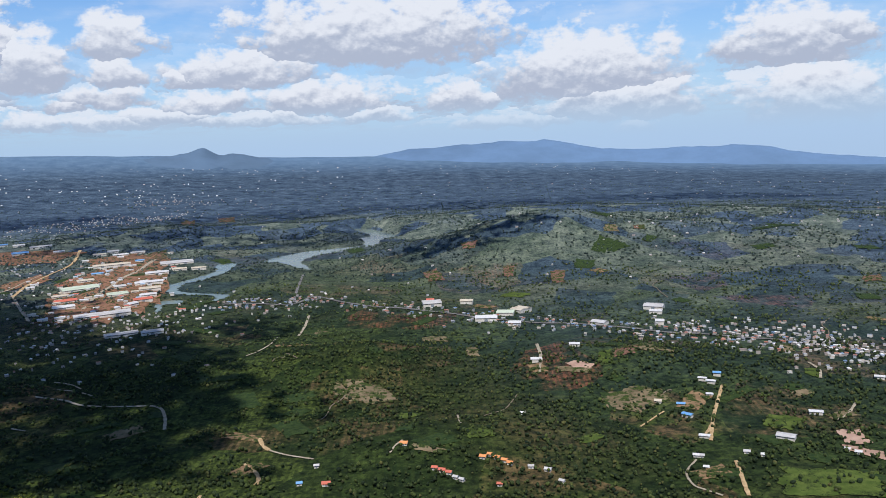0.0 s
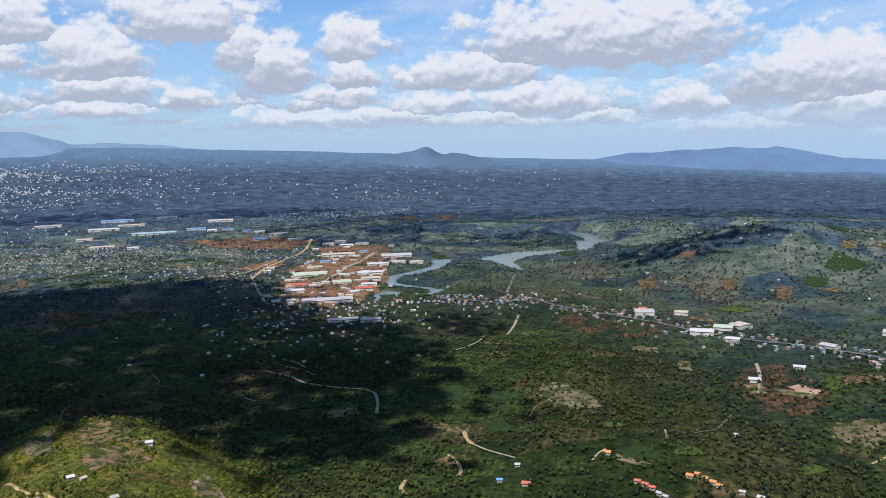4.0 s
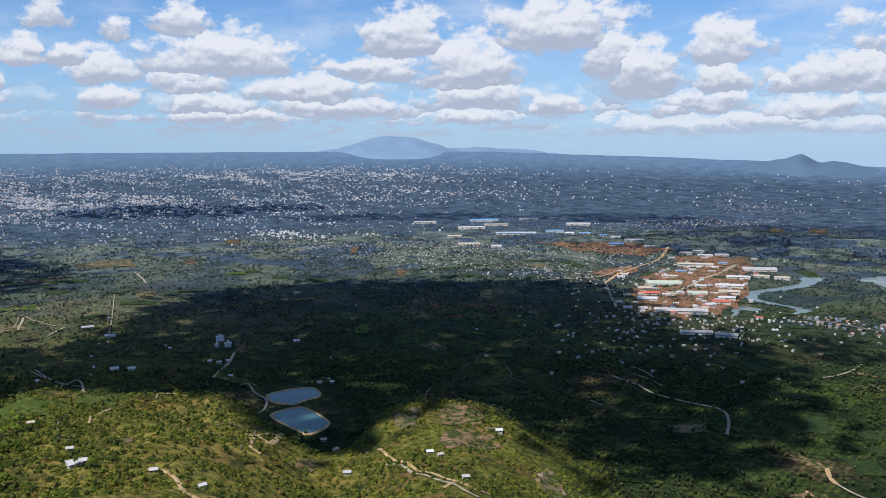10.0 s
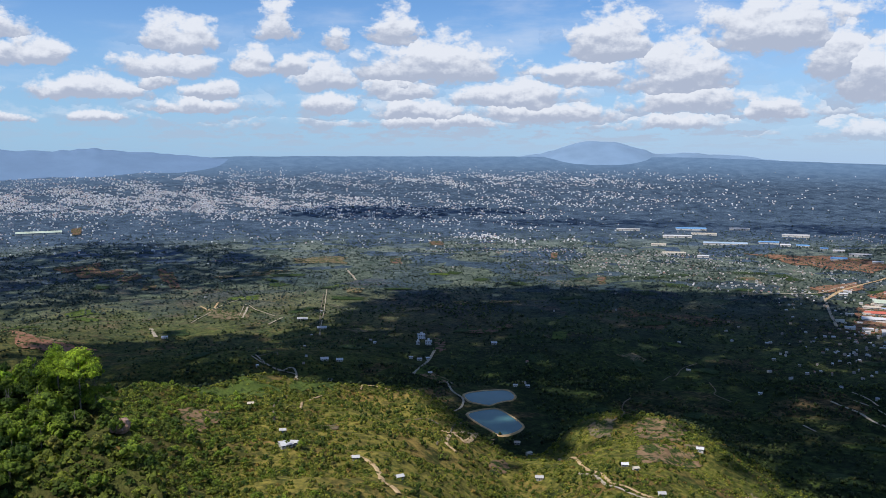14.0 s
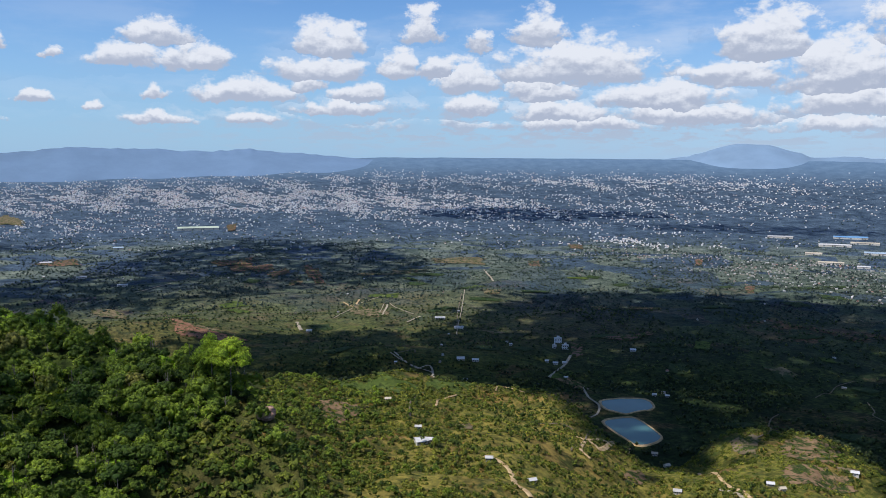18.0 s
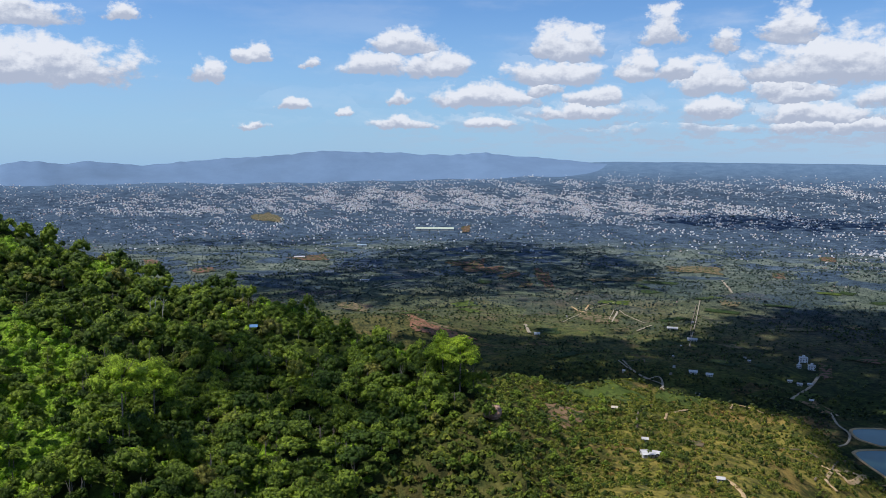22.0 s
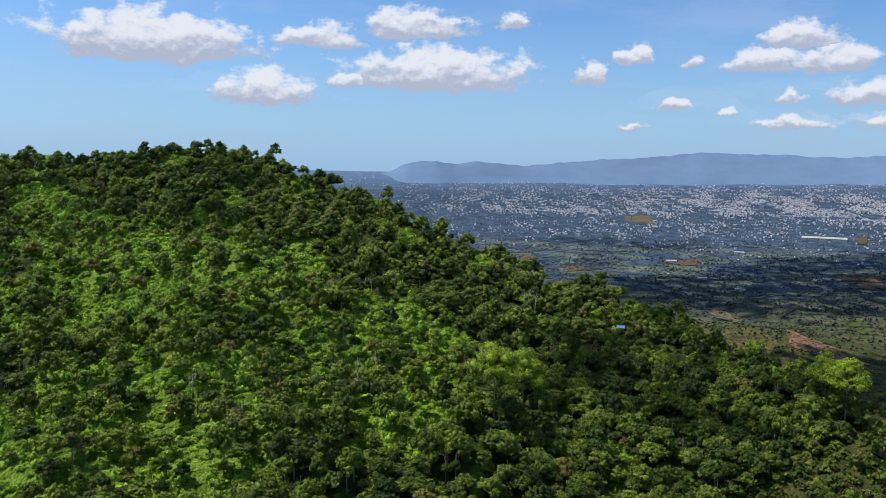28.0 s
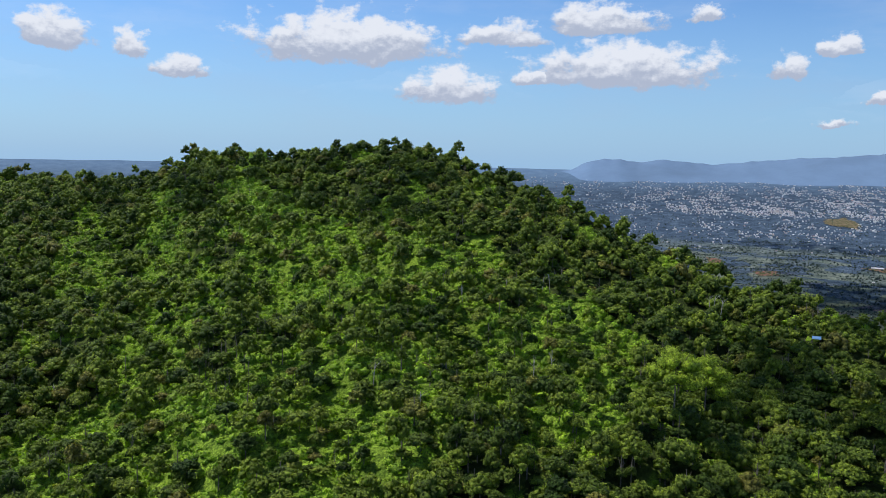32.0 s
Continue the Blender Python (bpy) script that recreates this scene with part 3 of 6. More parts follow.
# quarters of the town: bearing, elevation, half widths, how closely built
QUARTERS = [(76, -2.5, 9, 0.7, 1.9), (68, -2.8, 6, 0.6, 1.7), (61, -3.0, 6, 0.4, 0.9), (84, -2.4, 6, 0.5, 1.1), (94.5, -3.1, 6, 0.32, 1.3), (98.3, -2.4, 3.5, 0.3, 0.5), (83.3, -4.1, 5, 0.35, 0.35), (54, -1.35, 12, 0.35, 0.45),
            (58, -3.3, 8, 0.4, 0.35), (49.7, -5.4, 3, 0.25, 0.5), (46, -1.6, 9, 0.4, 0.35), (90, -1.8, 13, 0.5, 0.25), (55, -4.0, 10, 0.5, 0.2), (91, -4.4, 7, 0.5, 0.25), (43, -2.8, 9, 0.6, 0.22), (72, -1.2, 14, 0.4, 0.22), (22, -2.9, 13, 0.7, 0.015)]


def town_mask(x, y):
    r = np.hypot(x, y)
    az = np.degrees(np.arctan2(-x, y))
    el = -np.degrees(np.arctan2(H - ground_z(x, y), r))
    core = 0.05 * sm((az - 36) / 10) * sm((114 - az) / 8) * sm((el + 6.2) / 1.0) * sm((-0.5 - el) / 0.5)
    for a, e, w, h, d in QUARTERS:
        core = core + d * np.exp(-((az - a) / w) ** 2 - ((el - e) / h) ** 2)
    patch = np.clip(0.42 + 0.75 * wave(x, y, 210, 22) + 0.65 * wave(x, y, 60, 23), 0.02, 1.5)
    return np.clip(core * patch * 0.8, 0, 0.95) * (r > 1900)


# clearings smothered by creepers: bearing, elevation, half widths
GLADES = [(107.3, -10.7, 1.8, 1.0), (120, -10.8, 2.2, 1.2), (125.3, -4.4, 1.3, 1.0), (114.4, -11.7, 3.9, 1.9), (117.9, -14.1, 6.2, 2.3), (123.4, -6.1, 2.1, 1.3), (128.2, -2.7, 1.5, 0.8), (133.2, -5.0, 1.3, 1.1), (110.8, -13.2, 3.5, 2.3),
          (118.8, -6.0, 0.8, 1.8), (121, -7.2, 1.0, 1.2), (126.2, -8.0, 1.2, 0.8), (133.6, -11.5, 2.0, 1.0), (130.5, -8.5, 1.2, 1.0), (138, -6.0, 1.5, 1.2), (105.4, -11.7, 3.0, 1.2), (116.5, -5.5, 0.8, 1.4), (113.5, -9.2, 2.4, 0.9), (126, -14.5, 3.0, 0.8),
          (133.1, -16.6, 4.6, 1.5), (138.3, -18.9, 5.8, 1.9), (124.9, -19.9, 6.9, 1.7), (103, -14.5, 2.0, 1.0), (112.6, -7.5, 1.9, 0.8), (121.8, -9.5, 2.3, 1.2), (105.7, -15.9, 3.1, 1.5)]


def glade(x, y, reach=1.1):
    """Openings in the wood where vines and scrub cover the ground."""
    r = np.hypot(x, y)
    az, el = np.degrees(np.arctan2(-x, y)), np.degrees(np.arctan2(ground_z(x, y) - H, r))
    near = np.full(np.shape(x), 9.0)
    for a, e, w, h in GLADES:
        near = np.minimum(near, np.hypot((az - a) / w, (el - e + 1.4) / (h + 1.5)))
    return (r > 110) & ((near < reach + 0.35 * wave(x, y, 22, 32)) | (wave(az * 5.5, r * 0.4, 34, 31) + 0.5 * wave(x, y, 20, 33) > 0.85))


def build_ground():
    azs = np.concatenate([np.arange(-34, 148.01, 0.36), np.arange(152, 322.1, 5.0)])
    rs = np.concatenate([[0.0, 8, 16], 24 * np.exp(np.linspace(0, math.log(4750 / 24), 340))])
    A, R = np.meshgrid(np.radians(azs), rs, indexing="ij")
    X, Y = -np.sin(A) * R, np.cos(A) * R
    Z = ground_z(X.ravel(), Y.ravel()).reshape(X.shape)
    na, nr = X.shape
    i, j = np.meshgrid(np.arange(na), np.arange(nr - 1), indexing="ij")
    i2 = (i + 1) % na
    faces = np.stack([i * nr + j, i * nr + j + 1, i2 * nr + j + 1, i2 * nr + j], -1).reshape(-1, 4)
    az = np.degrees(A).ravel()
    r, z = R.ravel(), Z.ravel()
    el = np.degrees(np.arctan2(z - H, r))
    near = sm((1.0 - (r - np.interp(az, CREST[:, 0], CREST[:, 2])) / 60) * 0.8)
    wood = forest_mask(az, el) * near
    bench = sm((np.interp(az, BENCH[:, 0], BENCH[:, 1]) + 25 - r) / 60) * sm((az - 27) / 8) * (1 - 0.75 * sm((az - 65) / 8))
    # sunlit strip of the plain, brightened by mixing in grass colour
    lit = sm((az - 50) / 14) * sm((r - 900) / 100) * sm((1750 - r) / 300)
    me = mesh_from("ground", np.stack([X.ravel(), Y.ravel(), z], -1), faces[:, ::-1], [LAND], smooth=True, wood=wood, open=glade(X.ravel(), Y.ravel(), 1.3).astype(float), grass=np.clip(bench + lit * 0.45, 0, 1) * (1 - wood), far_haze=sm((r + 380 * sm((8 - az) / 16) - 900) / 1500), farmed=sm((r - 1000) / 300) * sm((2900 - r) / 500), skyline=sm((r - 3950) / 800), town=town_mask(X.ravel(), Y.ravel()))
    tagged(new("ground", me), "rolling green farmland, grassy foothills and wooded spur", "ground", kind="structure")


build_ground()


# ---- far mountains on the skyline ----
def range_of(name, label, line, r0, rise, color, seed):
    """A ridge whose crest follows bearings and elevations, with spurs running down towards the plain."""
    line = np.array(line)
    az = np.arange(line[0, 0], line[-1, 0], 0.12)
    el = np.interp(az, line[:, 0], line[:, 1])
    rs = np.random.RandomState(int(seed))
    fine = np.interp(az, np.linspace(az[0], az[-1], len(az) // 4), rs.normal(0, 0.03, len(az) // 4))
    el = np.convolve(np.pad(el, 2, "edge"), np.ones(5) / 5, "valid")
    verts, rows = [], 14
    for k in range(rows):
        f = k / (rows - 1)
        a = np.radians(az)
        r = r0 - 420 * (1 - f)
        base = np.interp(az, RIM[:, 0], RIM[:, 1]) - 1.4
        e = base + (np.maximum(el, base) - base) * (f ** 0.8) * (1 - 0.05 * (1 - f) * (1 + np.sin(az * 1.1 + seed + 2.2 * f))) + fine * f ** 8
        verts.append(np.stack([-np.sin(a) * r, np.cos(a) * r, H + r * np.tan(np.radians(e))], -1))
    verts.append(verts[-1])
    a = np.radians(az)
    r = r0 + 60
    verts.append(np.stack([-np.sin(a) * r, np.cos(a) * r, np.full(len(a), -300.0)], -1))
    v = np.concatenate(verts)
    m = len(az)
    i, j = np.meshgrid(np.array([*range(rows - 1), rows]), np.arange(m - 1), indexing="ij")
    faces = np.stack([i * m + j, (i + 1) * m + j, (i + 1) * m + j + 1, i * m + j + 1], -1).reshape(-1, 4)
    # the ridge's blue is air haze, put into its base colour
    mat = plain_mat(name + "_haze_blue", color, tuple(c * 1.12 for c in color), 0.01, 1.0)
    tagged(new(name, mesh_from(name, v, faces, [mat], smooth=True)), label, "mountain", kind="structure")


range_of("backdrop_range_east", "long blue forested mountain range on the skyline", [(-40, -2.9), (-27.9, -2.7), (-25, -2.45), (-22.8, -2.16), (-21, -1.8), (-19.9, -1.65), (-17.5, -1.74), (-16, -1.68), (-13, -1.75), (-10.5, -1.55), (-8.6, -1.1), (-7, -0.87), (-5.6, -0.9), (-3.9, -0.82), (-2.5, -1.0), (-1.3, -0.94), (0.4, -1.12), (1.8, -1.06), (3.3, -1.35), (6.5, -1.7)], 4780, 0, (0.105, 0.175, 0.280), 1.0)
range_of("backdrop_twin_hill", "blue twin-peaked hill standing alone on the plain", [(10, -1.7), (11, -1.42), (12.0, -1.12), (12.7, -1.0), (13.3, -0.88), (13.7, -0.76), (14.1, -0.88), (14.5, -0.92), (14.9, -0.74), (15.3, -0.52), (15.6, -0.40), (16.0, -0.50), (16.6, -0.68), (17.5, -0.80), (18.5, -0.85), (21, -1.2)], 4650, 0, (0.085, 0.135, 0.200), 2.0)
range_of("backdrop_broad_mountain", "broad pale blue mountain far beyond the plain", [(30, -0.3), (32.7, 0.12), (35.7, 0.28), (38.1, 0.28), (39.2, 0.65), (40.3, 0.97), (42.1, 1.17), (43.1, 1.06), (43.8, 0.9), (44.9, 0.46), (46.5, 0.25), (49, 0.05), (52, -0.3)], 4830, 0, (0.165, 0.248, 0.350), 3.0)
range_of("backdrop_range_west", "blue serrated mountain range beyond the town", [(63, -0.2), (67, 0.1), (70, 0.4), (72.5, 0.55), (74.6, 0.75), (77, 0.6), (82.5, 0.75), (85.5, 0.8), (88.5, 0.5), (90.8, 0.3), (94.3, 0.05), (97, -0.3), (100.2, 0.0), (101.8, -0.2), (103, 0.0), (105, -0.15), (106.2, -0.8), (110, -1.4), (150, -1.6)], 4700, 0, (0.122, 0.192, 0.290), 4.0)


# ---- trees ----
def clump_cards(rs, centers, normals, size):
    """A folded leaf spray at each centre: two small quads that meet in a bent rib."""
    n = len(centers)
    d = normals + rs.normal(0, 0.45, (n, 3))
    d /= np.linalg.norm(d, axis=1)[:, None]
    u = np.cross(d, rs.normal(0, 1, (n, 3)))
    u /= np.linalg.norm(u, axis=1)[:, None]
    v = np.cross(d, u)
    s = (size * rs.uniform(0.6, 1.35, n))[:, None]
    mid = centers + d * s * 0.18
    a, b = mid - v * s * 0.62, mid + v * s * 0.62
    l, r = centers + u * s * 0.5 - d * s * 0.2, centers - u * s * 0.5 - d * s * 0.2
    verts = np.stack([a, l, b, r], 1).reshape(-1, 3)
    k = np.arange(n)[:, None] * 4
    return verts, np.concatenate([k + (0, 1, 2), k + (0, 2, 3)], 0)


ICO = bmesh.new()
bmesh.ops.create_icosphere(ICO, subdivisions=1, radius=1.0)
ICO_V = np.array([v.co[:] for v in ICO.verts])
ICO_F = np.array([[v.index for v in f.verts] for f in ICO.faces])
ICO.free()


OCTA_V = np.array([(1, 0, 0), (0, 1, 0), (-1, 0, 0), (0, -1, 0), (0, 0, 1), (0, 0, -1)], float)
OCTA_F = np.array([(0, 1, 4), (1, 2, 4), (2, 3, 4), (3, 0, 4), (1, 0, 5), (2, 1, 5), (3, 2, 5), (0, 3, 5)])


def crown_mesh(seed, height, width, sprays, size, lobes, mass=(ICO_V, ICO_F)):
    """A domed crown: bumpy leaf masses with leaf sprays standing out of them. Base of the trunk at the origin."""
    rs = np.random.RandomState(seed)
    V, F, o = [], [], 0
    for k in range(lobes):
        a, q = 2.4 * k + rs.uniform(0, 1), math.sqrt((k + 0.2) / lobes)
        c = np.array((math.cos(a) * width * 0.40 * q, math.sin(a) * width * 0.40 * q, height * (0.78 - 0.27 * q * q + rs.uniform(-0.06, 0.06))))
        rad = np.array((1, 1, rs.uniform(0.70, 0.95))) * width * rs.uniform(0.8, 1.15) * 0.50 / lobes ** 0.36
        core = mass[0] * rad * 0.86 * rs.uniform(0.72, 1.12, (len(mass[0]), 1)) + c
        V.append(core); F.append(mass[1] + o); o += len(core)
        m = sprays // lobes
        d = rs.normal(0, 1, (m, 3))
        d[:, 2] = np.where(d[:, 2] < -0.5, -d[:, 2], d[:, 2])
        d /= np.linalg.norm(d, axis=1)[:, None]
        cv, cf = clump_cards(rs, c + d * rad * rs.uniform(0.92, 1.15, (m, 1)), d / rad * rad.mean() + (0, 0, 0.2), size)
        V.append(cv); F.append(cf + o); o += len(cv)
    return np.concatenate(V), np.concatenate(F)


def trunk_mesh(seed, height, rad, limbs=4, reach=2.0):
    rs = np.random.RandomState(seed)
    V, F, o = [], [], 0

    def tube(p, q, r0, r1, bend, n=5, m=4):
        nonlocal o
        p, q = np.array(p, float), np.array(q, float)
        ax = (q - p) / np.linalg.norm(q - p)
        u = np.cross(ax, (0.3, 1, 0.2)); u /= np.linalg.norm(u)
        w = np.cross(ax, u)
        for k in range(m):
            f = k / (m - 1)
            c = p + (q - p) * f + u * math.sin(f * math.pi) * bend
            a = np.arange(n) * 2 * math.pi / n
            V.append(c + (np.cos(a)[:, None] * u + np.sin(a)[:, None] * w) * (r0 + (r1 - r0) * f))
        i, j = np.meshgrid(np.arange(m - 1), np.arange(n), indexing="ij")
        F.append((np.stack([i * n + j, i * n + (j + 1) % n, (i + 1) * n + (j + 1) % n, (i + 1) * n + j], -1).reshape(-1, 4)) + o)
        o += n * m
    tube((0, 0, -1.2), (0, 0, height * 0.8), rad, rad * 0.4, 0.2)
    for k in range(limbs):
        a, h0 = k * 2.4 + rs.uniform(0, 1), height * rs.uniform(0.42, 0.7)
        tube((0, 0, h0), (math.cos(a) * reach, math.sin(a) * reach, h0 + height * rs.uniform(0.15, 0.28)), rad * 0.4, rad * 0.1, 0.25, 4, 3)
    return np.concatenate(V), np.concatenate(F)


# kinds of forest tree: height, crown width, lobes
KINDS = [(12.5, 10.0, 9), (11.0, 8.4, 8), (14.0, 11.5, 11), (9.6, 9.0, 8), (13.5, 7.6, 7), (11.6, 12.0, 11), (16.0, 8.6, 8), (8.4, 7.0, 6)]
RS = np.random.RandomState(11)


def spread(n, az0, az1, r0, r1, keep, gap=None):
    """Random places over a sector of the plan, evenly by area, where keep(x, y, z, az, r, el) allows."""
    az = RS.uniform(az0, az1, n)
    r = np.sqrt(RS.uniform(r0 * r0, r1 * r1, n))
    x, y = -np.sin(np.radians(az)) * r, np.cos(np.radians(az)) * r
    z = ground_z(x, y)
    el = np.degrees(np.arctan2(z - H, r))
    ok = keep(x, y, z, az, r, el)
    out = np.stack([x, y, z, az, r, el], -1)[ok]
    if gap:
        seen, good = {}, []
        for k, p in enumerate(out):
            c = (int(p[0] // gap), int(p[1] // gap))
            if c not in seen:
                seen[c] = k
                good.append(k)
        out = out[good]
    return out


def in_wood(x, y, z, az, r, el):
    cr = np.interp(az, CREST[:, 0], CREST[:, 2])
    return (RS.uniform(0, 1, len(x)) < forest_mask(az, el)) & (r < cr + 34) & (el > -34)


def join_instances(V, F, places, scale, turn, base=0):
    """Vertices and faces of one mesh set down at many places."""
    c, s = np.cos(turn)[:, None], np.sin(turn)[:, None]
    x = (V[None, :, 0] * c - V[None, :, 1] * s) * scale[:, :1] + places[:, 0:1]
    y = (V[None, :, 0] * s + V[None, :, 1] * c) * scale[:, :1] + places[:, 1:2]
    z = V[None, :, 2] * scale[:, 1:2] + places[:, 2:3]
    f = F[None] + (np.arange(len(places)) * len(V))[:, None, None] + base
    return np.stack([x, y, z], -1).reshape(-1, 3), f.reshape(-1, F.shape[1])


def stuff_trees(name, label, category, variants, places, mat, grow=(0.8, 1.25), tall=0.15):
    V, F, T, o = [], [], [], 0
    which = RS.randint(0, len(variants), len(places))
    for k, (v, f) in enumerate(variants):
        p = places[which == k]
        if not len(p):
            continue
        s = RS.uniform(grow[0], grow[1], (len(p), 1))
        s = np.concatenate([s, s * RS.uniform(1 - tall, 1 + tall, (len(p), 1))], 1)
        vv, ff = join_instances(v, f, p, s, RS.uniform(0, 6.283, len(p)), o)
        V.append(vv); F.append(ff); o += len(vv)
        T.append(np.repeat(RS.uniform(0, 1, len(p)), len(v)))
    ob = new(name, mesh_from(name, np.concatenate(V), np.concatenate(F), [mat], smooth=True, tint=np.concatenate(T)))
    return tagged(ob, label, category, kind="stuff")


def build_forest():
    full = [crown_mesh(40 + k, h, w, 620, 0.72, l + 4) for k, (h, w, l) in enumerate(KINDS)]
    lean = [crown_mesh(60 + k, h, w, 150, 1.15, l) for k, (h, w, l) in enumerate(KINDS)]
    thin = [crown_mesh(70 + k, h, w, 80, 1.2, l) for k, (h, w, l) in enumerate(KINDS)]
    def standing(x, y, z, az, r, el):
        return in_wood(x, y, z, az, r, el) & (~glade(x, y, 1.3) | (RS.uniform(0, 1, len(x)) < 0.06))
    pts = np.concatenate([spread(26000, 70, 148, 95, 300, standing, 3.7), spread(60000, 70, 148, 300, 715, standing, 5.0)])
    close = (pts[:, 4] < 215) & (pts[:, 4] > 140) & (pts[:, 3] > 78)
    near = pts[close][:290]
    rest = np.concatenate([pts[close][290:], pts[~close]])
    trunks = [trunk_mesh(80 + k, h, 0.17 + 0.014 * h, 4, w * 0.3) for k, (h, w, l) in enumerate(KINDS)]
    crowns = [mesh_from("crown", *full[k], [LEAF], smooth=True) for k in range(len(KINDS))]
    stems = [mesh_from("trunk", *trunks[k], [BARK], smooth=True) for k in range(len(KINDS))]
    names = ["tall broadleaf forest tree on the wooded slope", "rounded dark green forest tree among its neighbours", "large spreading green forest tree on the slope", "low bushy forest tree in the wood"]
    for k, p in enumerate(near):
        v = RS.randint(len(KINDS))
        t = thing("forest_tree", p[:3], names[v % 4], "tree", "trees of the wooded spur", RS.uniform(0, 360))
        s = RS.uniform(0.42, 0.72)
        t.scale = (s, s, s * RS.uniform(0.9, 1.1))
        new("trunk", stems[v]).parent = t
        new("crown", crowns[v]).parent = t
    mid = rest[:, 4] < 300
    stuff_trees("forest", "dense green forest covering the spur", "forest", lean, rest[mid], LEAF, (0.26, 0.74), 0.35)
    rest[~mid, 2] -= 1.8
    stuff_trees("upper_forest", "dense forest on the higher slope and crest", "forest", thin, rest[~mid], LEAF, (0.30, 0.86), 0.3)
    tv = [trunk_mesh(90 + k, 11.5, 0.26, 2, 1.5) for k in range(2)]
    stuff_trees("forest_trunks", "pale trunks standing in the forest", "tree trunks", tv, rest[::3], BARK, (0.5, 0.85))
    # scrub and creepers in the glades and under the trees
    scrub = []
    for k in range(4):
        rs = np.random.RandomState(200 + k)
        d = rs.normal(0, 1, (18, 3))
        d[:, 2] = np.abs(d[:, 2])
        d /= np.linalg.norm(d, axis=1)[:, None]
        dome = np.array((1.9, 1.9, 0.7 + 0.45 * k))
        cv, cf = clump_cards(rs, d * dome * rs.uniform(0.85, 1.12, (18, 1)), d + rs.normal(0, 0.3, (18, 3)), 0.75)
        core = ICO_V * dome * 0.92 * rs.uniform(0.85, 1.1, (12, 1))
        scrub.append((np.concatenate([core, cv]), np.concatenate([ICO_F, cf + 12])))
    pv = spread(80000, 72, 148, 95, 690, lambda *a: in_wood(*a) & (glade(a[0], a[1], 1.3) | (RS.uniform(0, 1, len(a[0])) < 0.05)), 3.1)
    stuff_trees("creeper_thicket", "bright green creepers smothering clearings in the forest", "undergrowth", scrub, pv, VINE, (0.5, 1.35), 0.4)

    heath = []
    for k in range(4):
        rs = np.random.RandomState(220 + k)
        d = rs.normal(0, 1, (15, 3)); d[:, 2] = np.abs(d[:, 2]); d /= np.linalg.norm(d, axis=1)[:, None]
        heath.append(clump_cards(rs, d * (0.9, 0.9, 0.8), d, 0.75))
    pt = spread(9000, 60, 84, 110, 640, lambda x, y, z, az, r, el: (forest_mask(az, el) < 0.5) & (el > -27) & (RS.uniform(0, 1, len(x)) < (0.35 + 0.5 * wave(x, y, 45, 63)) * np.clip((az - 60) / 12, 0, 1) * (r < np.interp(az, BENCH[:, 0], BENCH[:, 1]))), 4.0)
    stuff_trees("hillside_trees", "dark bushy trees among the hillside scrub", "trees", thin, pt[::3], LEAF, (0.2, 0.55), 0.3)
    ph = spread(46000, 25, 84, 110, 745, lambda x, y, z, az, r, el: (forest_mask(az, el) < 0.5) & (el > -27) & (RS.uniform(0, 1, len(x)) < (0.62 + 0.5 * wave(x, y, 55, 61) + 0.3 * wave(x, y, 17, 62)) * np.clip((az - 48) / 18, 0.5, 1.6) * (r < np.interp(az, BENCH[:, 0], BENCH[:, 1]) + 20)), 2.2)
    green = ph[:, 3] + RS.normal(0, 3.0, len(ph)) > 69
    stuff_trees("dense_scrub", "dense dark green scrub on the slope below the wood", "scrub", heath, ph[green], THICKET, (0.9, 2.4))
    ph = ph[~green]
    stuff_trees("hillside_scrub", "mixed green and brown scrub on the open hillside", "scrub", heath, ph, HEATH, (0.6, 2.1))


build_forest()


